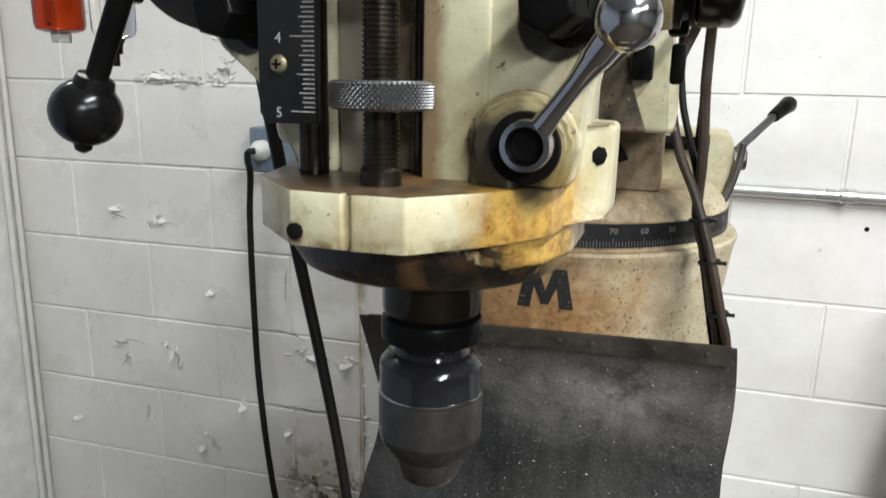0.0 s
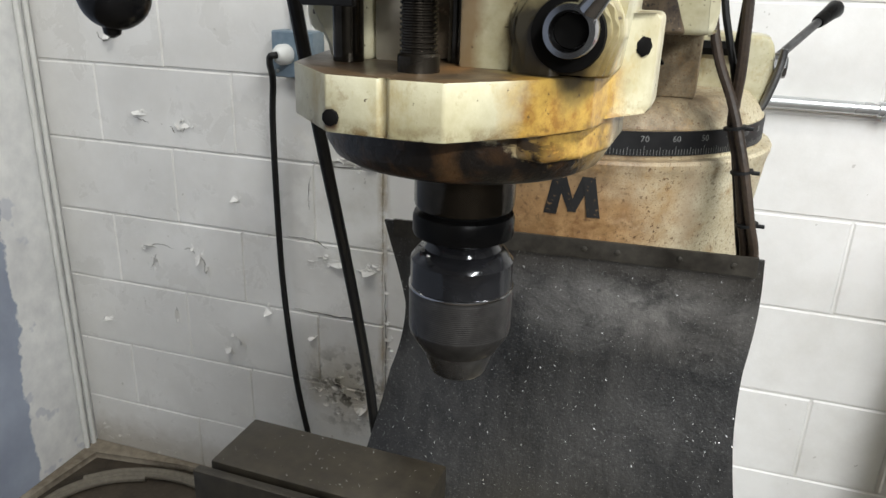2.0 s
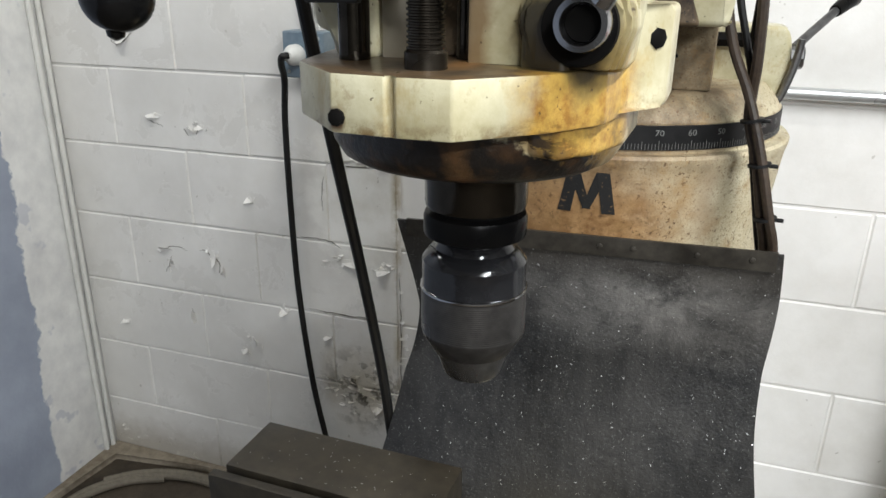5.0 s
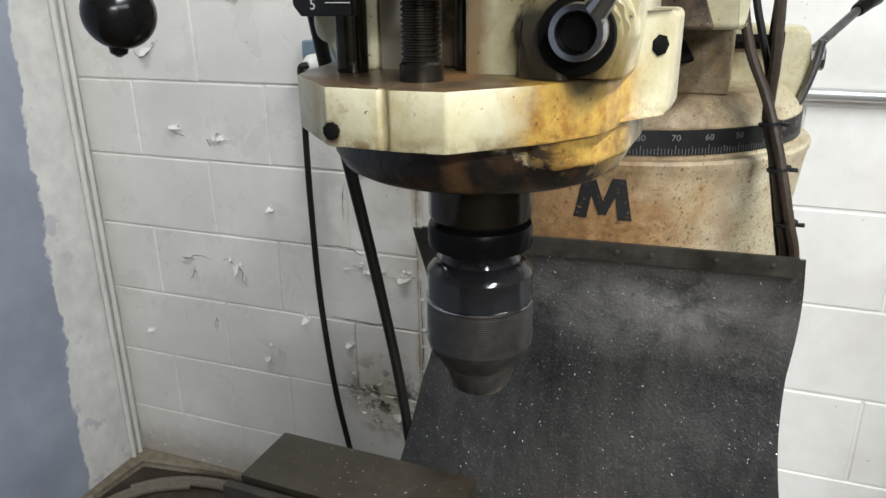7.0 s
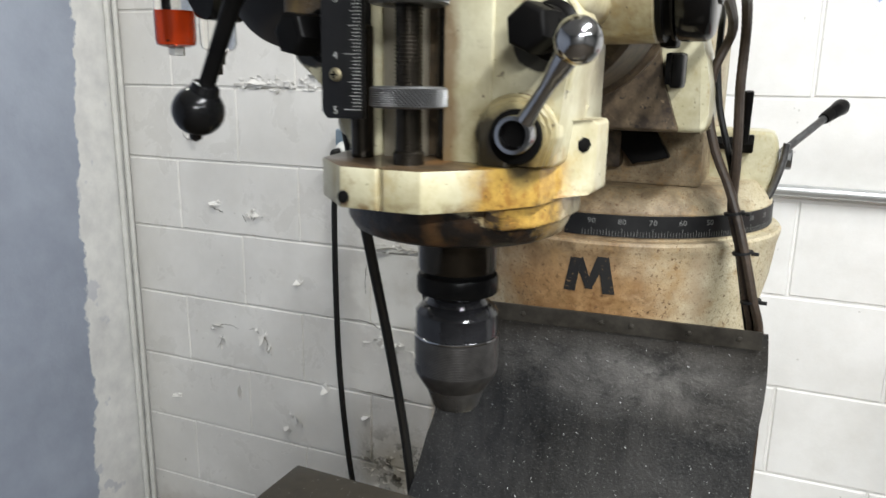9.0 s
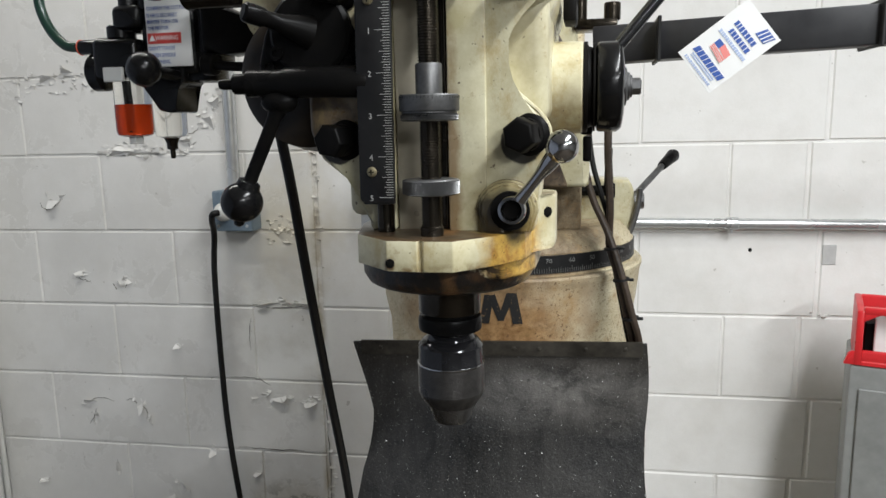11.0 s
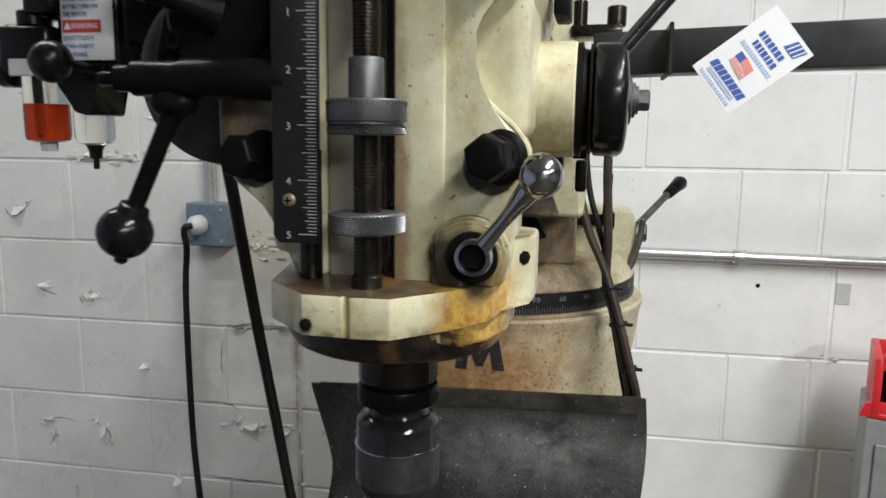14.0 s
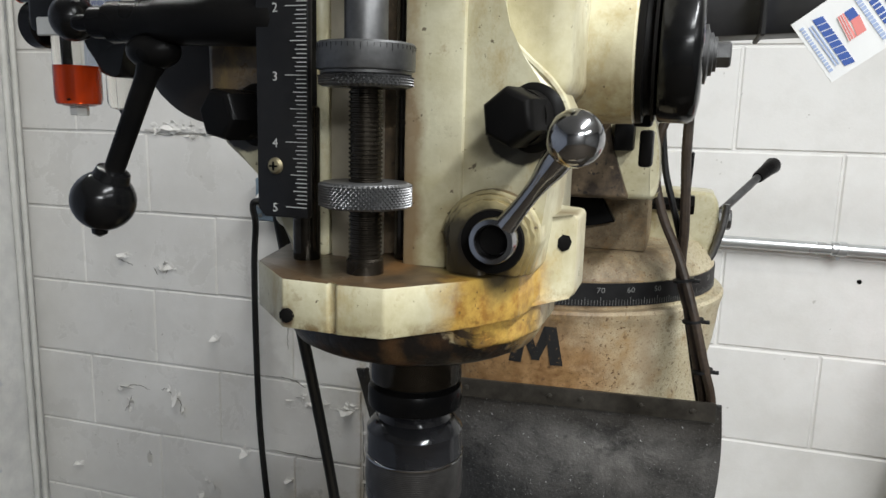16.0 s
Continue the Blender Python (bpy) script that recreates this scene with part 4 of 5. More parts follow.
lathe(bm, [(0.0070, 0), (0.0078, 0.004), (0.0092, 0.030), (0.0110, 0.046), (0.0085, 0.053), (0.002, 0.0555)], (0.1990, 1.0245, 1.5885), (0.2255, 1.0735, 1.6075), 24)
part("grip", bm, BLACK, lv, "black tapered lever grip")
bm = bm_new()
sweep(bm, [(0.1580, 0.90, 1.5640), (0.1560, 0.90, 1.5440), (0.1520, 0.90, 1.5240), (0.1450, 0.90, 1.5010), (0.1345, 0.90, 1.4890), (0.1210, 0.895, 1.4905), (0.1130, 0.89, 1.4990)], 0.0042, 10)
part("oil_line", bm, DULL, mill, "bent grey steel oil line")
bm = bm_new()
lathe(bm, [(0.024, 0), (0.0245, 0.003), (0.0245, 0.09), (0.022, 0.095)], (-0.1950, 0.395, 1.7650), (-0.105, 0.395, 1.7650), 40)
part("speed_shaft_boss", bm, CREAM, mill)
bm = bm_new()
rod(bm, (-0.262, 0.40, 1.7800), (-0.190, 0.397, 1.7800), 0.0135)
part("speed_shaft", bm, OILED, mill, "worn steel speed change shaft")

# ---- drill chuck in the spindle ----
chuck = thing("drill_chuck", (SX, SY, 1.4360), "worn dark keyless drill chuck in the spindle", "drill chuck")
A, B = (SX, SY, 0), (SX, SY, 1)
bm = bm_new()
lathe(bm, [(0.0160, 1.5070), (0.0215, 1.5098), (0.0240, 1.5108), (0.0244, 1.5122), (0.0244, 1.5192), (0.0236, 1.5212), (0.0195, 1.5222), (0.0190, 1.5285)], A, B, 56)
part("arbor_collar", bm, BLACK, chuck, "dull black arbor collar")
bm = bm_new()
lathe(bm, [(0.0252, 1.4842), (0.0252, 1.4858), (0.0250, 1.4866), (0.0250, 1.4978), (0.0245, 1.4985), (0.0212, 1.5028), (0.0190, 1.5036), (0.0165, 1.5075)], A, B, 64)
part("hood", bm, BLUED, chuck, "polished black hood ring")
bm = bm_new()
lathe(bm, [(0.0250, 1.4832), (0.0259, 1.4835), (0.0260, 1.4840), (0.0259, 1.4846), (0.0250, 1.4850)], A, B, 64)
part("bright_ring", bm, CHROME, chuck)
bm = bm_new()
prof = [(0.0172, 1.4500), (0.0196, 1.4504), (0.0248, 1.4588), (0.0254, 1.4612)]
z = 1.4620
while z < 1.4815:
    prof += [(0.02555, z), (0.02555, z + 0.0005), (0.0255, z + 0.0006), (0.0255, z + 0.0009)]
    z += 0.0010
prof += [(0.0254, 1.4830), (0.0233, 1.4836)]
lathe(bm, prof, A, B, 64)
part("sleeve", bm, CHUCK, chuck, "finely ribbed grey sleeve")
bm = bm_new()
lathe(bm, [(0.0047, 1.4410), (0.0056, 1.4368), (0.0134, 1.4365), (0.0145, 1.4378), (0.0187, 1.4504), (0.0167, 1.4510)], A, B, 48)
part("nose", bm, DULL, chuck, "bare steel nose cone")

# ---- chip guard ----
guard = thing("chip_guard", (-0.03, 0.72, 1.10), "black rubber chip guard flap hanging from a steel strip", "chip guard")
SL, SR = Vector((-0.2285, 0.7080, 1.3740)), Vector((0.1605, 0.7350, 1.3775))


def flap(u, v):
    """A place on the flap: u across, v down."""
    p = SL.lerp(SR, u)
    z = p.z - 0.36 * v
    left = -0.229 + 0.024 * math.sin(min(v * 4.2, 2.2)) - 0.06 * max(0, v - 0.28)
    right = 0.1605 + 0.004 * math.sin(v * 9) + 0.030 * max(0, v - 0.35)
    x = left + (right - left) * u
    y = p.y + 0.010 * math.sin(u * 7 + v * 4) * min(1, v * 3) + 0.022 * math.sin(v * 4.4 + u * 2.0) * v - 0.035 * v * v
    return Vector((x, y, z))


bm = bm_new()
NU, NV = 60, 50
grid = [[bm.verts.new(flap(i / NU, j / NV)) for i in range(NU + 1)] for j in range(NV + 1)]
back = [[bm.verts.new(flap(i / NU, j / NV) + Vector((0, 0.004, 0))) for i in range(NU + 1)] for j in range(NV + 1)]
for j in range(NV):
    for i in range(NU):
        bm.faces.new((grid[j][i], grid[j][i + 1], grid[j + 1][i + 1], grid[j + 1][i]))
        bm.faces.new((back[j][i], back[j + 1][i], back[j + 1][i + 1], back[j][i + 1]))
for j in range(NV):
    for i in (0, NU):
        bm.faces.new((grid[j][i], grid[j + 1][i], back[j + 1][i], back[j][i]))
for i in range(NU):
    for j in (0, NV):
        bm.faces.new((grid[j][i], grid[j][i + 1], back[j][i + 1], back[j][i]))
part("rubber_flap", bm, RUBBER, guard)
bm = bm_new()
d = (SR - SL).normalized()
for s0, s1, a0, a1 in ((0.03, 0.985, -0.0032, 0.0165),):
    p, q = SL.lerp(SR, s0), SL.lerp(SR, s1)
    nrm = Vector((d.y, -d.x, 0))
    vs = []
    for c in (p, q):
        for off in (0.0006, 0.0042):
            for h in (-a1, -a0):
                vs.append(bm.verts.new(c + nrm * off + Vector((0, 0, h))))
    for f in ((0, 1, 3, 2), (4, 6, 7, 5), (0, 4, 5, 1), (2, 3, 7, 6), (0, 2, 6, 4), (1, 5, 7, 3)):
        bm.faces.new([vs[i] for i in f])
strip = part("clamp_strip", bm, STRIP, guard, "dark steel clamp strip")
for s in (0.1, 0.33, 0.56, 0.645, 0.80, 0.93):
    c = SL.lerp(SR, s) + Vector((0, -0.0040, -0.0065))
    bm = bm_new()
    lathe(bm, [(0.0030, 0), (0.0028, 0.0010), (0.0012, 0.0014)], c, c + Vector((0.14, -1, 0)), 14)
    part("rivet", bm, STRIP, strip)
bm = bm_new()
rng = random.Random(4)
for _ in range(560):
    u, v = rng.random(), rng.random() ** 0.9
    p = flap(u, v)
    q = flap(min(u + 0.01, 1), v)
    r = flap(u, min(v + 0.01, 1))
    nrm = (r - p).cross(q - p).normalized()
    if nrm.y > 0:
        nrm = -nrm
    ln = rng.choice((0.0003, 0.0003, 0.0004, 0.0005, 0.0007, 0.0011, 0.0018))
    w = 0.00022 + 0.18 * ln
    a = rng.random() * 3.14
    e1 = (q - p).normalized() * math.cos(a) + (r - p).normalized() * math.sin(a)
    e2 = nrm.cross(e1)
    c = p + nrm * 0.0006
    k = [bm.verts.new(c + e1 * ln + nrm * 0.0004), bm.verts.new(c + e2 * w), bm.verts.new(c - e1 * ln), bm.verts.new(c - e2 * w + nrm * 0.0003)]
    bm.faces.new(k)
ob = part("swarf", bm, CHIP, guard, "scattered bright metal chips")
ob["kind"] = "stuff"

# ---- vise ----
vise = thing("machine_vise", (-0.13, 0.38, 1.10), "worn brown iron machine vise on the mill table", "vise")
bm = bm_new()
prism(bm, [(0.3860, 1.28), (0.446, 1.28), (0.446, 1.15), (0.3860, 1.15)], "x", -0.2290, -0.0615, 0.0015, 2)
part("fixed_jaw", bm, IRON, vise)
bm = bm_new()
box(bm, -0.2350, -0.0555, 0.3725, 0.3805, 1.225, 1.2790, 0.0012, 2)
jaw = part("jaw_plate", bm, IRON, vise)
bm = bm_new()
rng = random.Random(12)
for _ in range(70):
    c = Vector((rng.uniform(-0.225, -0.066), rng.uniform(0.390, 0.442), 1.2803))
    a, ln = rng.random() * 6.28, rng.choice((0.0003, 0.0004, 0.0006, 0.0012))
    e1, e2 = Vector((math.cos(a), math.sin(a), 0)) * ln, Vector((-math.sin(a), math.cos(a), 0)) * 0.0003
    bm.faces.new([bm.verts.new(p) for p in (c + e1 + Vector((0, 0, 0.0005)), c + e2, c - e1, c - e2 + Vector((0, 0, 0.0003)))])
dust = part("swarf", bm, CHIP, vise, "scattered bright metal chips")
dust["kind"] = "stuff"
for x in (-0.209, -0.081):
    bm = bm_new()
    lathe(bm, [(0.0065, 0), (0.0065, 0.0008), (0.0040, 0.0009), (0.0036, 0.0002)], (x, 0.3727, 1.2520), (x, 0, 1.2520), 24)
    part("jaw_screw", bm, BLACK, jaw)
bm = bm_new()
box(bm, -0.205, -0.063, 0.27, 0.446, 1.10, 1.16, 0.004, 2)
part("vise_body", bm, IRON, vise)
bm = bm_new()
box(bm, -0.205, -0.063, 0.272, 0.300, 1.16, 1.2100, 0.004, 2)
part("moving_jaw", bm, IRON, vise)

# ---- cables on the machine ----
def cable(name, pts, r, mat, label, category, seg=10, steps=8, ribs=0.0, group="", moved=(0, 0, 0)):
    bm = bm_new()
    sweep(bm, pts, r, seg, steps, ribs)
    return solid(name, bm, mat, label, category, group, moved=moved)


cable("sleeved_cable", [(0.098, 0.44, 1.700), (0.097, 0.62, 1.700), (0.0946, 0.735, 1.6825), (0.0812, 0.745, 1.6467), (0.0784, 0.745, 1.6097), (0.0887, 0.745, 1.5666), (0.1057, 0.745, 1.5286), (0.1170, 0.743, 1.4985), (0.1290, 0.741, 1.4600), (0.1420, 0.742, 1.4108), (0.1520, 0.748, 1.3698), (0.158, 0.76, 1.28), (0.160, 0.78, 1.10)], 0.0046, LOOM, "brown oily sleeved cable tied beside the turret", "cable", 10, 16, 0.06, "machine cables")
cable("sleeved_cable", [(0.106, 0.46, 1.712), (0.108, 0.62, 1.715), (0.1071, 0.735, 1.6880), (0.1068, 0.745, 1.6313), (0.1091, 0.745, 1.5891), (0.1108, 0.747, 1.5512), (0.1105, 0.752, 1.5234), (0.1120, 0.753, 1.4985), (0.1240, 0.750, 1.4595), (0.1350, 0.751, 1.4102), (0.1440, 0.757, 1.3687), (0.150, 0.77, 1.28), (0.152, 0.79, 1.10)], 0.0048, LOOM, "brown oily sleeved cable tied beside the turret", "cable", 10, 16, 0.06, "machine cables")
cable("black_cable", [(0.090, 0.50, 1.72), (0.086, 0.70, 1.705), (0.0829, 0.752, 1.6827), (0.0828, 0.755, 1.6519), (0.0883, 0.755, 1.6099), (0.0972, 0.755, 1.5779), (0.1067, 0.756, 1.5454), (0.1120, 0.762, 1.5150), (0.1190, 0.762, 1.47), (0.133, 0.764, 1.40), (0.146, 0.770, 1.33), (0.155, 0.79, 1.2)], 0.0034, CORD, "thin black cable beside the turret", "cable", 8, 8, 0, "machine cables")
for p in ((0.1140, 0.747, 1.5010), (0.1265, 0.746, 1.4600), (0.1395, 0.748, 1.4080)):
    bm = bm_new()
    lathe(bm, [(0.0095, -0.0016), (0.0106, -0.0013), (0.0106, 0.0013), (0.0095, 0.0016)], p, (p[0] - 0.02, p[1], p[2] + 0.1), 20)
    box(bm, p[0] + 0.008, p[0] + 0.016, p[1] - 0.004, p[1], p[2] - 0.0015, p[2] + 0.002, 0.0006)
    solid("cable_tie", bm, CORD, "black plastic tie round the machine cables", "cable tie", "machine cable ties")
cable("electric_cable", [(-0.247, 0.515, 1.76), (-0.2465, 0.535, 1.69), (-0.2450, 0.550, 1.641), (-0.2415, 0.560, 1.590), (-0.2449, 0.600, 1.481), (-0.2500, 0.660, 1.330), (-0.2430, 0.690, 1.195), (-0.240, 0.71, 1.08), (-0.24, 0.73, 0.95)], 0.0060, CORD, "thick black electric cable hanging behind the head", "power cord")

# ---- wall fittings ----
outlet = in_room(thing("outlet_box", (-0.860, -0.03, 1.387), "blue grey steel outlet box on the block wall", "outlet box"))
bm = bm_new()
box(bm, -0.8820, -0.7740, -0.0540, 0.0060, 1.3950, 1.5010, 0.004, 2)
part("box", bm, BOXBLUE, outlet)
bm = bm_new()
box(bm, -0.8800, -0.7760, -0.0575, -0.0540, 1.3970, 1.4990, 0.0015, 1)
cover = part("cover", bm, BOXBLUE, outlet)
for x, z in ((-0.788, 1.486), (-0.788, 1.410), (-0.867, 1.410)):
    bm = bm_new()
    lathe(bm, [(0.0045, 0), (0.0040, 0.0016), (0.0015, 0.002)], (x, -0.0574, z), (x, -1, z), 14)
    part("screw", bm, ZINC, cover)
plug = in_room(thing("power_plug", (-0.880, -0.08, 1.43), "grey plug pushed into the outlet box", "plug"))
bm = bm_new()
lathe(bm, [(0.022, 0), (0.024, 0.004), (0.0235, 0.022), (0.017, 0.034), (0.010, 0.040)], (-0.842, -0.0575, 1.449), (-0.850, -0.13, 1.449), 32)
part("plug_body", bm, PALEGREY, plug)
bm = bm_new()
sweep(bm, [(-0.845, -0.095, 1.450), (-0.856, -0.105, 1.447), (-0.868, -0.09, 1.428), (-0.880, -0.06, 1.385), (-0.898, -0.04, 1.28), (-0.901, -0.035, 1.07), (-0.894, -0.035, 0.835), (-0.864, -0.045, 0.585), (-0.826, -0.055, 0.405), (-0.775, -0.08, 0.24), (-0.70, -0.18, ZF + 0.010), (-0.5, -0.33, ZF + 0.010)], 0.0080, 12, 10)
part("cord", bm, CORD, plug, "black rubber cord")
bm = bm_new()
sweep(bm, [(-0.8360, -0.016, 1.500), (-0.8340, -0.016, 1.75), (-0.8320, -0.016, 2.1), (-0.830, -0.016, 2.79)], 0.0165, 16, 6)
in_room(solid("wall_conduit", bm, ZINC, "galvanised steel conduit rising from the outlet box", "conduit", "wall conduits"))
junction = in_room(thing("outlet_box", (-0.43, -0.03, 1.39), "galvanised steel outlet box where the wall conduit ends", "outlet box"))
bm = bm_new()
box(bm, -0.4800, -0.3750, -0.0500, 0.0060, 1.3930, 1.4970, 0.004, 2)
part("box", bm, ZINC, junction)
bm = bm_new()
box(bm, -0.4820, -0.3730, -0.0530, -0.0500, 1.3910, 1.4990, 0.0015, 1)
lid = part("cover", bm, ZINC, junction)
for x, z in ((-0.472, 1.486), (-0.472, 1.404), (-0.383, 1.404)):
    bm = bm_new()
    lathe(bm, [(0.0045, 0), (0.0040, 0.0016), (0.0015, 0.002)], (x, -0.0529, z), (x, -1, z), 14)
    part("screw", bm, DULL, lid)
conduit = in_room(thing("wall_conduit", (0.9, -0.02, 1.41), "galvanised steel conduit along the block wall", "conduit", "wall conduits"))
bm = bm_new()
rod(bm, (-0.373, -0.025, 1.4213), (3.5, -0.025, 1.3950), 0.0120)
part("pipe", bm, ZINC, conduit)
bm = bm_new()
rod(bm, (0.4000, -0.025, 1.4160), (0.4300, -0.025, 1.4158), 0.0150)
rod(bm, (0.4150, -0.025, 1.403), (0.4150, -0.025, 1.3930), 0.004)
part("coupling", bm, ZINC, conduit, "zinc coupling with a set screw")
bm = bm_new()
box(bm, 0.628, 0.658, -0.002, 0.0035, 1.314, 1.362, 0.001, 1)
in_room(solid("grey_patch", bm, simple("bare pale grey block", (0.42, 0.42, 0.41), (0.52, 0.52, 0.51), 0.8, 0.0, 60), "small grey unpainted patch on the wall", "wall patch"))
bm = bm_new()
ball(bm, (0.4655, 0.0, 1.3480), 0.0050, 10, (1, 0.4, 1))
in_room(solid("wall_plug", bm, BLACK, "small dark hole plug in the wall", "wall plug"))
for y0, y1 in ((-0.024, -0.010), (-0.052, -0.040)):
    bm = bm_new()
    rod(bm, (XL + 0.010, y0, ZF + 0.002), (XL + 0.010, y1, 2.79), 0.008)
    in_room(solid("corner_pipe", bm, PIPE, "slim white painted pipe running up the corner", "pipe", "corner pipes"))

# ---- support arm with the card ----
arm_th = thing("support_arm", (0.45, 0.69, 1.70), "black square steel support arm beside the head", "support arm", moved=(0.0035, -0.020, 0.0117))
bm = bm_new()
box(bm, 0.083, 1.3, 0.690, 0.730, 1.7165, 1.7580, 0.002, 2, Matrix.Translation((0.083, 0.69, 1.7165)) @ Matrix.Rotation(radians(1.6), 4, "Y").inverted() @ Matrix.Rotation(radians(-4), 4, "Z") @ Matrix.Translation((-0.083, -0.69, -1.7165)))
part("bar", bm, simple("satin black bar", (0.014, 0.014, 0.016), (0.024, 0.024, 0.026), 0.45, 0.0, 90), arm_th)
for x, zz in ((0.153, 1.7395), (0.375, 1.7465)):
    bm = bm_new()
    box(bm, x - 0.002, x + 0.002, 0.662, 0.733, zz - 0.0240, zz + 0.0240, 0.001, 1)
    part("tie", bm, CORD, arm_th, "black tie round the arm")
bm = bm_new()
box(bm, 0.060, 0.110, 0.700, 0.74, 1.7560, 1.7680, 0.002)
rod(bm, (0.104, 0.71, 1.766), (0.104, 0.71, 1.786), 0.0095)
rod(bm, (0.068, 0.71, 1.766), (0.068, 0.71, 1.792), 0.0075)
part("stud", bm, OILED, arm_th)

card = thing("vendor_card", (0.23, 0.665, 1.68), "white vendor card with blue and red print on the arm", "card")
CM = Matrix.Translation((0.2290, 0.6485, 1.7400)) @ pose(0, 0, 0, 90, 0, -4) @ pose(0, 0, 0, 0, 0, -53)


def flat(name, mat, poly, parent, lift=0.0004, thick=0.0003, label=""):
    """A thin shape lying on the card, in the card's own plane."""
    bm = bm_new()
    a = [bm.verts.new(CM @ Vector((x, y, lift))) for x, y in poly]
    b = [bm.verts.new(CM @ Vector((x, y, lift + thick))) for x, y in poly]
    bm.faces.new(a[::-1]), bm.faces.new(b)
    for i in range(len(a)):
        j = (i + 1) % len(a)
        bm.faces.new((a[i], a[j], b[j], b[i]))
    return part(name, bm, mat, parent, label)


def rect(x0, x1, y0, y1, slant=0.0):
    return [(x0, y0), (x1, y0), (x1 + slant, y1), (x0 + slant, y1)]


CW, CH = 0.0280, 0.0435
sheet = flat("card_sheet", CARD, rect(-CW, CW, -CH, CH), card, -0.0015, 0.0018)

# plain bars stand for the printed lines
flat("print_mark", BLUE, [(0.006, 0.028), (0.010, 0.040), (0.024, 0.040), (0.020, 0.028)], sheet)
for k in range(3):
    x = 0.0095 + 0.0042 * k
    flat("print_stripe", CARD, [(x, 0.0285), (x + 0.0012, 0.0285), (x + 0.0042, 0.0395), (x + 0.0030, 0.0395)], sheet, 0.0008, 0.0002)
rows = ((0.0175, -0.016, 0.0150, 0.0058, BLUE), (0.0085, -0.013, 0.0140, 0.0058, BLUE), (0.0015, -0.0200, 0.0200, 0.0038, PALEBLUE))
for y, x0, x1, h, mat in rows:
    x = x0
    rng = random.Random(int(y * 10000))
    while x < x1:
        w = h * rng.uniform(0.45, 0.75)
        flat("print_bar", mat, rect(x, x + w, y, y + h), sheet)
        x += w + h * 0.18
flat("flag_field", BLUE, rect(-0.0125, -0.0045, -0.0090, -0.0020), sheet)
flat("flag_stripes", PINKRED, [(-0.0045, -0.0085), (0.0085, -0.0110), (0.0085, -0.0035), (-0.0045, -0.0015)], sheet)
flat("flag_stripes", PINKRED, [(-0.0125, -0.0145), (0.0085, -0.0175), (0.0085, -0.0115), (-0.0125, -0.0095)], sheet)
for k in range(3):
    flat("flag_line", CARD, [(-0.0125, -0.0112 - 0.0018 * k), (0.0085, -0.0140 - 0.0018 * k), (0.0085, -0.0136 - 0.0018 * k), (-0.0125, -0.0108 - 0.0018 * k)], sheet, 0.0008, 0.0002)
for x, w in ((-0.0215, 0.0055), (-0.0152, 0.0048), (-0.0096, 0.0046), (-0.0042, 0.0046), (0.0012, 0.0044), (0.0064, 0.0052), (0.0124, 0.0050), (0.0180, 0.0046)):
    flat("print_bar", BLUE, rect(x, x + w, -0.0295, -0.0220, 0.0018), sheet)
flat("print_line", PALEBLUE, rect(-0.018, 0.019, -0.0325, -0.0312), sheet)
flat("print_line", PALEBLUE, rect(-0.018, 0.019, -0.0348, -0.0337), sheet)
x = -0.021
rng = random.Random(9)
while x < 0.020:
    w = rng.uniform(0.0014, 0.0026)
    flat("print_bar", PALEBLUE, rect(x, x + w, -0.0405, -0.0375), sheet)
    x += w + 0.0009

# ---- air filter and lubricator ----
LUB = (0.0013, -0.010, 0.0106)
air = thing("air_lubricator", (-0.36, 0.49, 1.63), "black air filter and lubricator with clear oil bowls beside the head", "air lubricator", moved=LUB)
bm = bm_new()
box(bm, -0.4060, -0.3560, 0.470, 0.512, 1.7050, 1.7440, 0.006, 3)
box(bm, -0.3560, -0.2960, 0.480, 0.540, 1.7080, 1.8150, 0.006, 3)
box(bm, -0.3050, -0.2790, 0.482, 0.530, 1.7130, 1.8050, 0.005, 2)
box(bm, -0.3150, -0.2860, 0.486, 0.526, 1.7010, 1.7300, 0.003, 2)
prism(bm, [(-0.3680, 1.7200), (-0.3080, 1.7200), (-0.3120, 1.6990), (-0.3205, 1.6960), (-0.3210, 1.6706), (-0.3300, 1.6706), (-0.3414, 1.6726), (-0.3540, 1.6930)], "y", 0.478, 0.520, 0.003, 2)
box(bm, -0.3840, -0.3520, 0.474, 0.520, 1.7520, 1.7760, 0.007, 3)
rod(bm, (-0.402, 0.490, 1.7130), (-0.418, 0.490, 1.7130), 0.019, None, 28)
body = part("regulator_body", bm, PLASTIC, air)
for x, z, r, h in ((-0.3830, 1.744, 0.014, 0.014), (-0.3720, 1.750, 0.010, 0.040), (-0.3480, 1.770, 0.012, 0.035), (-0.3060, 1.780, 0.016, 0.028)):
    bm = bm_new()
    rod(bm, (x, 0.490, z), (x, 0.490, z + h), r, None, 20)
    part("adjuster", bm, PLASTIC, body)
bm = bm_new()
lathe(bm, [(0.0055, 0), (0.0075, 0.004), (0.0075, 0.024), (0.009, 0.026), (0.009, 0.036), (0.007, 0.040), (0.007, 0.058)], (-0.4330, 0.488, 1.7385), (-0.37, 0.488, 1.7375), 24)
part("fitting", bm, PLASTIC, body)
for x, r in ((-0.4300, 0.0068), (-0.3935, 0.0082), (-0.3860, 0.0086), (-0.3800, 0.0086)):
    bm = bm_new()
    rod(bm, (x, 0.488, 1.7384), (x + 0.0020, 0.488, 1.7384), r + 0.0012)
    part("seal_ring", bm, SEAL, body, "orange red seal ring")
bm = bm_new()
box(bm, -0.3920, -0.3700, 0.4660, 0.4700, 1.7020, 1.7160, 0.001, 1)
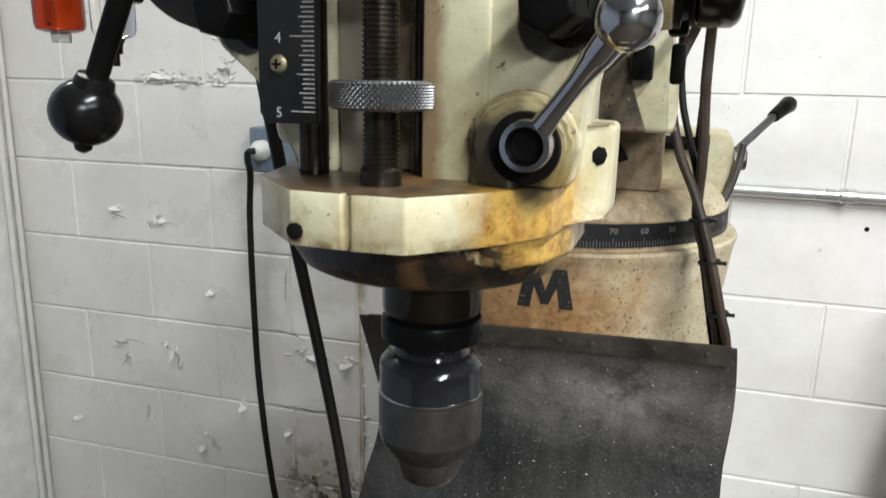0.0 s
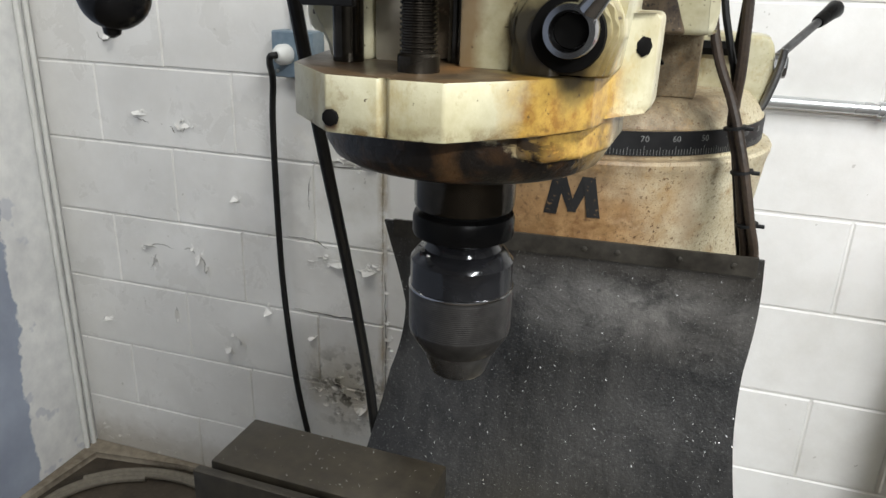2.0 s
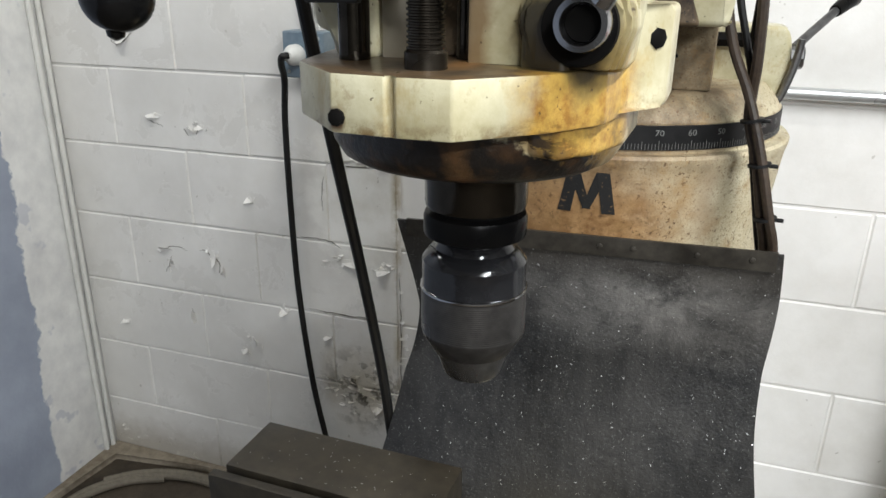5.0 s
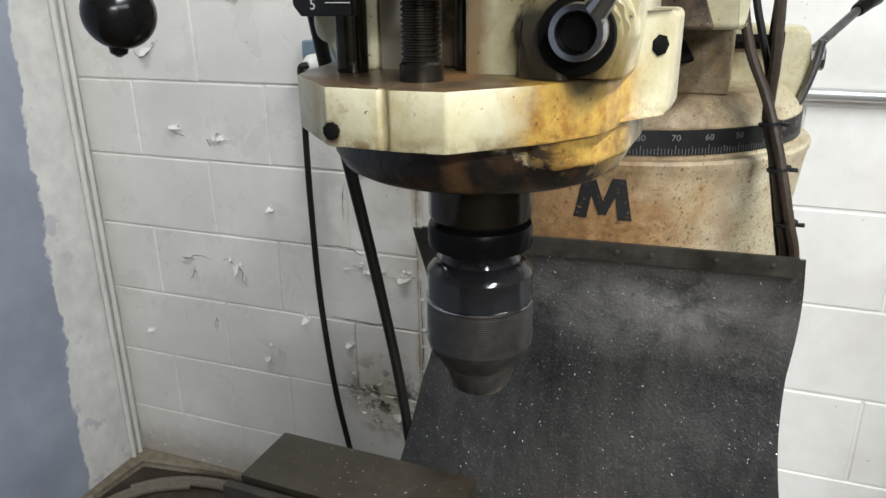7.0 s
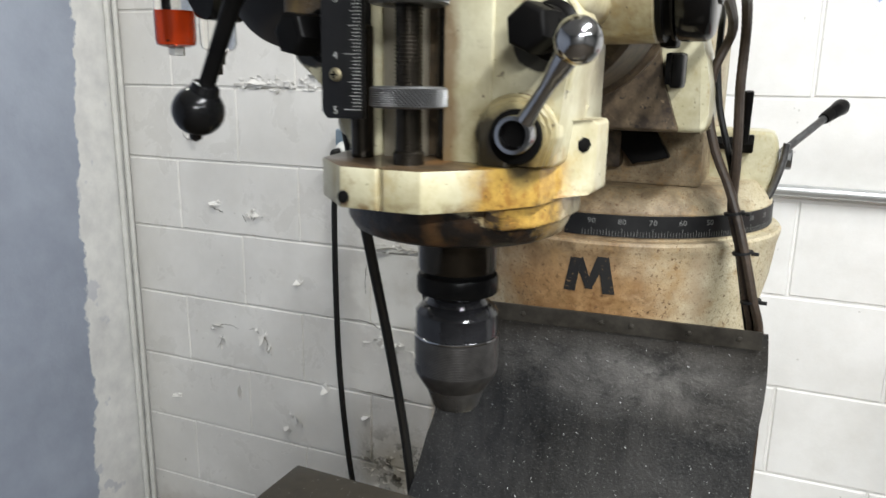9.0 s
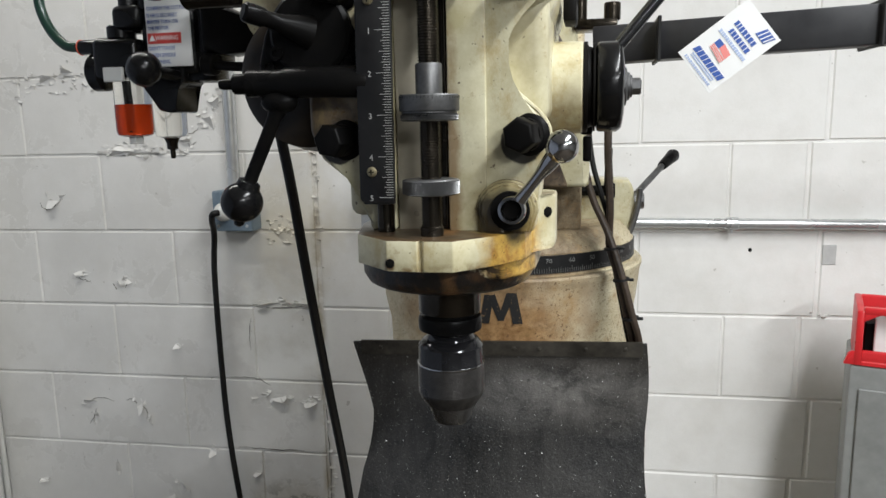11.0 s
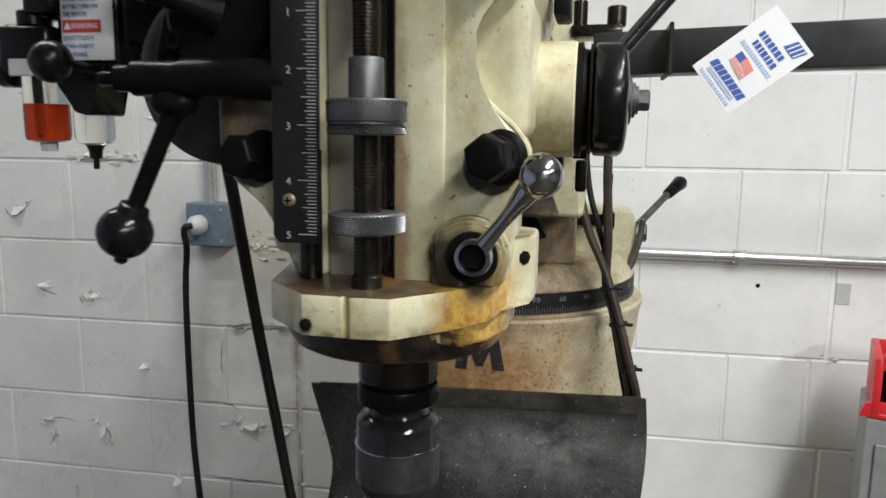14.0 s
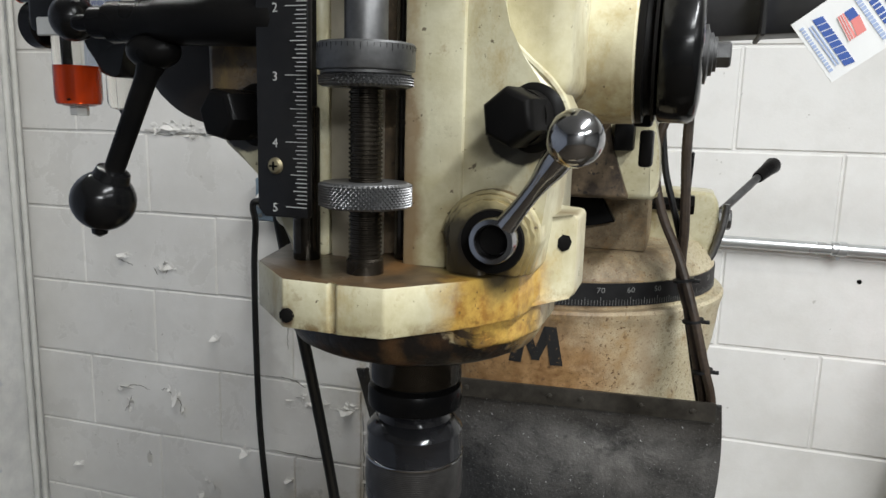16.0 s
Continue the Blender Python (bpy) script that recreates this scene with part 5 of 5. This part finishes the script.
part("name_plate", bm, PALEGREY, body)
bm = bm_new()
lathe(bm, [(0.012, 1.6480), (0.0170, 1.6500), (0.0181, 1.6540), (0.0181, 1.7050), (0.017, 1.7060)], (-0.3770, 0.490, 0), (-0.3770, 0.490, 1), 36)
bowl = part("oil_bowl", bm, CLEAR, air, "clear bowl")
bm = bm_new()
lathe(bm, [(0.011, 1.6474), (0.0171, 1.6494), (0.0184, 1.6538), (0.0184, 1.6800), (0.010, 1.6803)], (-0.3770, 0.490, 0), (-0.3770, 0.490, 1), 36)
part("oil", bm, REDOIL, bowl, "red oil filling half the bowl")
bm = bm_new()
rod(bm, (-0.3720, 0.4765, 1.652), (-0.3735, 0.4765, 1.703), 0.0040)
part("pick_up_tube", bm, BLACK, bowl)
bm = bm_new()
rod(bm, (-0.3770, 0.490, 1.6400), (-0.3770, 0.490, 1.6490), 0.0075, None, 6)
part("drain_nut", bm, PALEGREY, bowl)
bm = bm_new()
lathe(bm, [(0.009, 1.6450), (0.0150, 1.6470), (0.0172, 1.6520), (0.0175, 1.6950), (0.016, 1.6960)], (-0.3600, 0.528, 0), (-0.3600, 0.528, 1), 36)
bowl2 = part("filter_bowl", bm, CLEAR, air, "empty clear filter bowl")
bm = bm_new()
lathe(bm, [(0.0025, 1.6230), (0.0028, 1.6250), (0.0028, 1.6320), (0.0055, 1.6330), (0.0060, 1.6400), (0.0085, 1.6450), (0.006, 1.6460)], (-0.3600, 0.528, 0), (-0.3600, 0.528, 1), 24)
part("drain_valve", bm, OILED, bowl2)
bm = bm_new()
box(bm, -0.3520, -0.3050, 0.4770, 0.4796, 1.7170, 1.7900, 0.0008, 2)
lab = part("warning_label", bm, CARD, air, "white warning label with blue and red print")
lab.location = (0.0075, -0.004, -0.002)
LX = -0.3500
for txt, z in (("CONFIRM THE CUTTER", 1.7720), ("IS HELD SECURELY", 1.7655), ("BEFORE TURN ON", 1.7595), ("THE MOTOR.", 1.7535), ("DON'T TOUCH", 1.7345), ("WHEN SPINDLE", 1.7280), ("IS TURNING.", 1.7215)):
    writing("text_line", txt, 0.0052, facing(LX, 0.4766, z), BLUE, lab, "LEFT", stretch=0.76)
bm = bm_new()
box(bm, -0.3505, -0.3150, 0.4764, 0.4772, 1.7390, 1.7490)
part("red_panel", bm, REDINK, lab)
writing("text_line", "WARNING", 0.0064, facing(-0.3300, 0.4762, 1.7440), CARD, lab, stretch=0.8)
bm = bm_new()
prism(bm, [(-0.3490, 1.7415), (-0.3420, 1.7415), (-0.3455, 1.7472)], "y", 0.4761, 0.4766)
part("warning_triangle", bm, CARD, lab)
bm = bm_new()
prism(bm, [(-0.3240, 1.7800), (-0.3070, 1.7815), (-0.3105, 1.7860), (-0.3180, 1.7875)], "y", 0.4761, 0.4772)
part("print_mark", bm, BLUE, lab)

bm = bm_new()
ball(bm, (-0.2960, 0.415, 1.7870), 0.0205, 28)
solid("ball_knob", bm, PLASTIC, "glossy black ball knob on the speed shaft", "knob", "ball knobs", moved=LUB)
bm = bm_new()
ball(bm, (-0.3290, 0.440, 1.7105), 0.0165, 28)
rod(bm, (-0.3270, 0.442, 1.7100), (-0.3180, 0.4820, 1.7060), 0.0055)
solid("ball_knob", bm, PLASTIC, "black ball knob on its short lever", "knob", "ball knobs", moved=LUB)
bm = bm_new()
prism(bm, [(-0.2840, 1.7800), (-0.2380, 1.7580), (-0.2000, 1.7420), (-0.2000, 1.7260), (-0.2620, 1.7240), (-0.2840, 1.7270)], "y", 0.465, 0.500, 0.006, 3)
rod(bm, (-0.2860, 0.47, 1.7150), (-0.2000, 0.46, 1.7080), 0.0045)
rod(bm, (-0.2830, 0.47, 1.7160), (-0.2700, 0.469, 1.7145), 0.0105)
solid("brake_linkage", bm, BLACK, "oily black linkage behind the feed levers", "linkage", moved=LUB)
cable("air_hose", [(-0.430, 0.488, 1.7390), (-0.448, 0.488, 1.7420), (-0.466, 0.489, 1.7620), (-0.4740, 0.490, 1.7900), (-0.466, 0.492, 1.8250), (-0.44, 0.494, 1.845), (-0.405, 0.494, 1.838), (-0.380, 0.492, 1.812), (-0.3720, 0.490, 1.786)], 0.0052, HOSE, "dark green air hose looping over the lubricator", "air hose", 12, 10, moved=LUB)

# ---- tool chest by the wall ----
QX, QY, QZ = 0.594, 1.30, 1.176          # its front corner and top
QM = Matrix.Translation((QX, QY, 0)) @ Matrix.Rotation(radians(-16), 4, "Z")


def turned(bm):
    bmesh.ops.transform(bm, matrix=QM, verts=bm.verts)
    return bm


chest = thing("tool_cabinet", (0.80, 1.37, ZF), "grey steel tool cabinet standing by the wall", "cabinet")
bm = bm_new()
box(bm, 0, 0.55, 0, 0.20, ZF + 0.02, QZ, 0.006, 2)
part("cabinet_body", turned(bm), GREYPAINT, chest)
bm = bm_new()
box(bm, 0.018, 0.532, -0.006, -0.0005, ZF + 0.10, QZ - 0.045, 0.002, 1)
part("front_panel", turned(bm), GREYPAINT, chest)
for x, y in ((0.03, 0.03), (0.03, 0.17), (0.52, 0.03), (0.52, 0.17)):
    bm = bm_new()
    rod(bm, (x, y, ZF), (x, y, ZF + 0.022), 0.02)
    part("foot", turned(bm), BLACK, chest)
bin_ = thing("parts_bin", (0.70, 1.38, QZ), "red moulded plastic parts bin open towards the front", "parts bin")
z0 = QZ + 0.0005
bm = bm_new()
for dims in ((0.006, 0.020, 0.0, 0.16, z0, z0 + 0.112), (0.236, 0.250, 0.0, 0.16, z0, z0 + 0.112), (0.018, 0.238, 0.146, 0.16, z0, z0 + 0.112)):
    box(bm, *dims, 0.004, 2)
prism(bm, [(-0.012, z0 + 0.0005), (0.018, z0 + 0.0005), (0.018, z0 + 0.035), (-0.004, z0 + 0.024)], "y", 0.002, 0.014, 0.002, 2)
box(bm, 0.018, 0.238, 0.002, 0.016, z0, z0 + 0.030, 0.004, 2)
box(bm, 0.018, 0.238, 0.0, 0.15, z0, z0 + 0.010, 0.002, 1)
prism(bm, [(0.018, z0 + 0.112), (0.018, z0 + 0.088), (0.060, z0 + 0.112)], "y", 0.001, 0.012, 0.002, 1)
box(bm, 0.018, 0.238, 0.0, 0.016, z0 + 0.104, z0 + 0.118, 0.003, 2)
part("bin_shell", turned(bm), REDPLASTIC, bin_)
bm = bm_new()
box(bm, 0.024, 0.230, 0.040, 0.140, z0 + 0.0105, z0 + 0.078, 0.004, 2)
solid("bin_contents", turned(bm), BLACK, "dark parts lying in the red bin", "parts")
bm = bm_new()
box(bm, 0.040, 0.075, 0.030, 0.0385, z0 + 0.0105, z0 + 0.100, 0.002, 1)
solid("paper_slip", turned(bm), CARD, "pale paper slip standing in the bin", "paper")

# ---- hose lying on the floor ----
pts = []
for i in range(40):
    t = i / 39 * 2 * math.pi * 2.1
    r = 0.30 + 0.02 * i / 39
    pts.append((-1.24 + r * math.cos(t + 2), 1.26 + 0.76 * r * math.sin(t + 2), ZF + 0.012 + 0.012 * (i / 39)))
cable("coiled_hose", pts, 0.012, simple("dusty hose", (0.10, 0.086, 0.064), (0.17, 0.15, 0.115), 0.7), "dusty grey hose coiled on the floor by the corner", "hose", 10, 3)
bm = bm_new()
prism(bm, [(XL + 0.001, -0.48), (XL + 0.02, -0.48), (XL + 0.035, -0.23), (XL + 0.05, -0.06), (-1.30, -0.025), (-0.9, -0.008), (-0.9, -0.0005), (XL + 0.001, -0.0005)], "z", ZF + 0.001, ZF + 0.022, 0.004, 1)
in_room(solid("dirt_ridge", bm, BARE, "crumbling mortar and dirt along the floor edge", "dirt", kind="stuff"))

# ---- peeling paint ----
def scab(bm, x, z, w, h, rng, lift):
    """One jagged scab of paint, lifting along one side."""
    n = rng.randint(7, 11)
    turn = rng.uniform(0, 6.28)
    rim = []
    for i in range(n):
        t = 2 * math.pi * i / n
        k = rng.uniform(0.55, 1.15)
        dx, dz = 0.5 * w * k * math.cos(t), 0.5 * h * k * math.sin(t)
        out = max(0.0, math.cos(t - turn)) ** 1.5 * lift * rng.uniform(0.6, 1.2)
        rim.append((x + dx, YW - 0.0008 - out, z + dz))
    lo = [bm.verts.new((p[0], p[1] + 0.0009, p[2])) for p in rim]
    hi = [bm.verts.new(p) for p in rim]
    mid = bm.verts.new((x, YW - 0.0012, z))
    low = bm.verts.new((x, YW - 0.0003, z))
    for i in range(n):
        j = (i + 1) % n
        bm.faces.new((hi[i], hi[j], mid))
        bm.faces.new((lo[j], lo[i], low))
        bm.faces.new((hi[i], lo[i], lo[j], hi[j]))


def flake(x, z, w, h, seed):
    """A curled scab of paint with smaller crumbs round it."""
    rng = random.Random(seed)
    bm = bm_new()
    scab(bm, x, z, w * 0.8, h * 0.9, rng, 0.020)
    for _ in range(3):
        scab(bm, x + rng.uniform(-0.6, 0.6) * w, z + rng.uniform(-0.6, 0.6) * h, w * rng.uniform(0.15, 0.4), h * rng.uniform(0.2, 0.5), rng, 0.006)
    part("paint_flake", bm, WALL, wall_back, smooth=20)


ORIGIN[wall_back] = Vector((0, 0, 0))
for k, (x, z, w, h) in enumerate(((-1.386, 1.472, 0.060, 0.045), (-1.316, 1.268, 0.050, 0.020), (-1.210, 1.237, 0.030, 0.030), (-1.175, 1.245, 0.030, 0.020), (-1.336, 0.883, 0.060, 0.022), (-1.321, 0.839, 0.020, 0.050), (-1.181, 0.878, 0.035, 0.060), (-1.153, 0.844, 0.020, 0.035), (-1.266, 0.676, 0.018, 0.060), (-1.518, 0.625, 0.040, 0.015), (-1.068, 0.633, 0.050, 0.050), (-1.106, 0.601, 0.040, 0.020), (-1.303, 1.818, 0.050, 0.030), (-1.365, 1.800, 0.060, 0.030), (-1.145, 1.616, 0.090, 0.022), (-1.069, 1.608, 0.070, 0.020), (-1.202, 1.605, 0.050, 0.020), (-1.083, 1.589, 0.020, 0.016), (-0.907, 1.675, 0.060, 0.050), (-0.888, 1.743, 0.050, 0.050), (-0.974, 1.627, 0.050, 0.025), (-0.762, 1.185, 0.100, 0.022), (-0.666, 1.188, 0.050, 0.018), (-0.724, 1.392, 0.060, 0.025), (-0.751, 0.921, 0.080, 0.022), (-0.665, 0.910, 0.050, 0.020), (-1.046, 1.061, 0.025, 0.020), (-0.965, 0.750, 0.030, 0.030), (-0.832, 0.690, 0.030, 0.020), (-0.775, 0.565, 0.090, 0.050), (-0.689, 0.496, 0.050, 0.040), (0.635, 1.191, 0.040, 0.014))):
    flake(x, z, w, h, k)

CRACK_SHADE = simple("dark paint cracks and flake shadows", (0.10, 0.092, 0.080), (0.22, 0.205, 0.175), 0.9, 0.0, 60)


def crack(points, width, seed):
    """A jagged dark line on the wall, thin at both ends, for cracks and painted shadows."""
    rng = random.Random(seed)
    line = smooth_path([Vector((x, 0, z)) for x, z in points], 6)
    bm = bm_new()
    pairs = []
    for i, p in enumerate(line):
        u = line[min(i + 1, len(line) - 1)] - line[max(i - 1, 0)]
        side = Vector((-u.z, 0, u.x)).normalized()
        w = width * (0.12 + 0.88 * math.sin(math.pi * (i + 0.3) / (len(line) - 0.4))) * rng.uniform(0.35, 1.25)
        q = Vector((p.x, 0, p.z)) + side * rng.uniform(-0.8, 0.8) * width
        a, b = q + side * w * 0.5, q - side * w * 0.5
        pairs.append([bm.verts.new((v.x, YW - d, v.z)) for v, d in ((a, 0.0009), (b, 0.0009), (b, -0.001), (a, -0.001))])
    for p, q in zip(pairs, pairs[1:]):
        for k in range(4):
            bm.faces.new((p[k], p[(k + 1) % 4], q[(k + 1) % 4], q[k]))
    bm.faces.new(pairs[0][::-1])
    bm.faces.new(pairs[-1])
    part("paint_crack", bm, CRACK_SHADE, wall_back, smooth=20)


CRACKS_SHADES = (
    (0.004, ((-1.367, 0.871), (-1.337, 0.885), (-1.305, 0.895), (-1.262, 0.887))),
    (0.007, ((-1.223, 0.891), (-1.202, 0.897), (-1.187, 0.881), (-1.162, 0.866), (-1.165, 0.830))),
    (0.004, ((-1.322, 0.863), (-1.332, 0.836), (-1.348, 0.812))),
    (0.008, ((-1.272, 0.704), (-1.266, 0.680), (-1.273, 0.652))),
    (0.005, ((-1.343, 1.255), (-1.320, 1.247), (-1.296, 1.240))),
    (0.004, ((-1.230, 1.237), (-1.216, 1.220))),
    (0.004, ((-1.195, 1.258), (-1.186, 1.238), (-1.192, 1.224))),
    (0.006, ((-0.617, 0.910), (-0.616, 0.786), (-0.615, 0.542))),
    (0.004, ((-0.822, 1.147), (-0.829, 1.098), (-0.829, 1.054))),
    (0.006, ((-0.885, 0.767), (-0.783, 0.765), (-0.688, 0.765))),
    (0.005, ((-0.815, 1.187), (-0.766, 1.177), (-0.629, 1.186))),
    (0.005, ((-0.898, 0.974), (-0.826, 0.974), (-0.777, 0.957))),
    # the shadow below the curled flake, laid on as a dark line
    (0.006, ((-1.427, 1.467), (-1.423, 1.452), (-1.406, 1.448), (-1.383, 1.460), (-1.346, 1.489))),
    # the shadow along the joint, laid on likewise
    (0.004, ((-1.228, 1.600), (-1.171, 1.594), (-1.114, 1.596), (-1.043, 1.599))),
    (0.005, ((-0.976, 1.656), (-0.953, 1.650), (-0.921, 1.673))),
    (0.005, ((-0.970, 1.634), (-0.961, 1.617), (-0.942, 1.629))),
    (0.004, ((-1.292, 1.794), (-1.277, 1.773))),
)
for k, (w, pts) in enumerate(CRACKS_SHADES):
    crack(pts, w * 0.5, k)

rng = random.Random(31)
bm = bm_new()
for x0, x1, z, n, spread in ((-1.478, -1.223, 1.790, 34, 0.018), (-1.240, -0.955, 1.611, 46, 0.012), (-1.003, -0.860, 1.714, 30, 0.060), (-0.819, -0.608, 1.189, 24, 0.010), (-0.837, -0.627, 0.916, 24, 0.012), (-0.762, -0.628, 1.391, 26, 0.020), (-0.623, -0.604, 1.507, 20, 0.100), (-0.618, -0.599, 0.704, 16, 0.120), (-0.869, -0.660, 0.536, 40, 0.050), (-1.644, -1.132, 0.193, 26, 0.030)):
    for _ in range(n):
        scab(bm, rng.uniform(x0, x1), z + rng.gauss(0, spread), rng.uniform(0.006, 0.026), rng.uniform(0.004, 0.014), rng, 0.005)
crumbs = part("paint_crumbs", bm, WALL, wall_back, smooth=20)
crumbs["kind"] = "stuff"

# ---- blocks of the back wall ----
JOINT = 0.0042
MESHES = {}


def block_mesh(w, h, kind):
    """A painted block with soft edges and a slightly uneven face; alike blocks share it."""
    key = (round(w, 3), round(h, 3), kind)
    if key not in MESHES:
        rng = random.Random(kind)
        bm = bm_new()
        e = 0.003
        xs, zs = [0, e, w * 0.5, w - e, w], [0, e, h * 0.5, h - e, h]
        vs = [[bm.verts.new((x, (0.0045 if i in (0, 4) or j in (0, 4) else rng.uniform(0.0, 0.0002)), z)) for i, x in enumerate(xs)] for j, z in enumerate(zs)]
        for j in range(4):
            for i in range(4):
                bm.faces.new((vs[j][i], vs[j][i + 1], vs[j + 1][i + 1], vs[j + 1][i]))
        me = bpy.data.meshes.new("block")
        bm.to_mesh(me)
        bm.free()
        me.materials.append(WALL)
        MESHES[key] = me
    return MESHES[key]


K1 = -0.619
for row in range(-7, 7):
    z1 = min(1.3923 - row * COURSE, ZC - 0.01)
    z0 = max(1.3923 - (row + 1) * COURSE, ZF)
    if z1 - z0 < 0.02:
        continue
    odd = row % 2
    K2 = 0.586 if odd else 0.622
    cuts = []
    for lo, hi, first in ((XL, K1 - 0.003, -1.2313 if odd else -1.0335), (K1 + 0.003, K2 - 0.002, 0.4115 if odd else 0.2040), (K2 + 0.002, 2.3, 0.815 if odd else 1.02)):
        x = first - 6 * BLOCK
        edges = [lo]
        while x < hi - 0.03:
            if x > lo + 0.03:
                edges.append(x)
            x += BLOCK
        edges.append(hi)
        cuts += list(zip(edges, edges[1:]))
    for n_, (a, b) in enumerate(cuts):
        ob = new("block", block_mesh(b - a - JOINT, z1 - z0 - JOINT, (n_ + row) % 3))
        ob.location = (a + JOINT / 2, YW, z0 + JOINT / 2 + 0.0042 * (a + b) / 2)
        ob.parent = wall_back
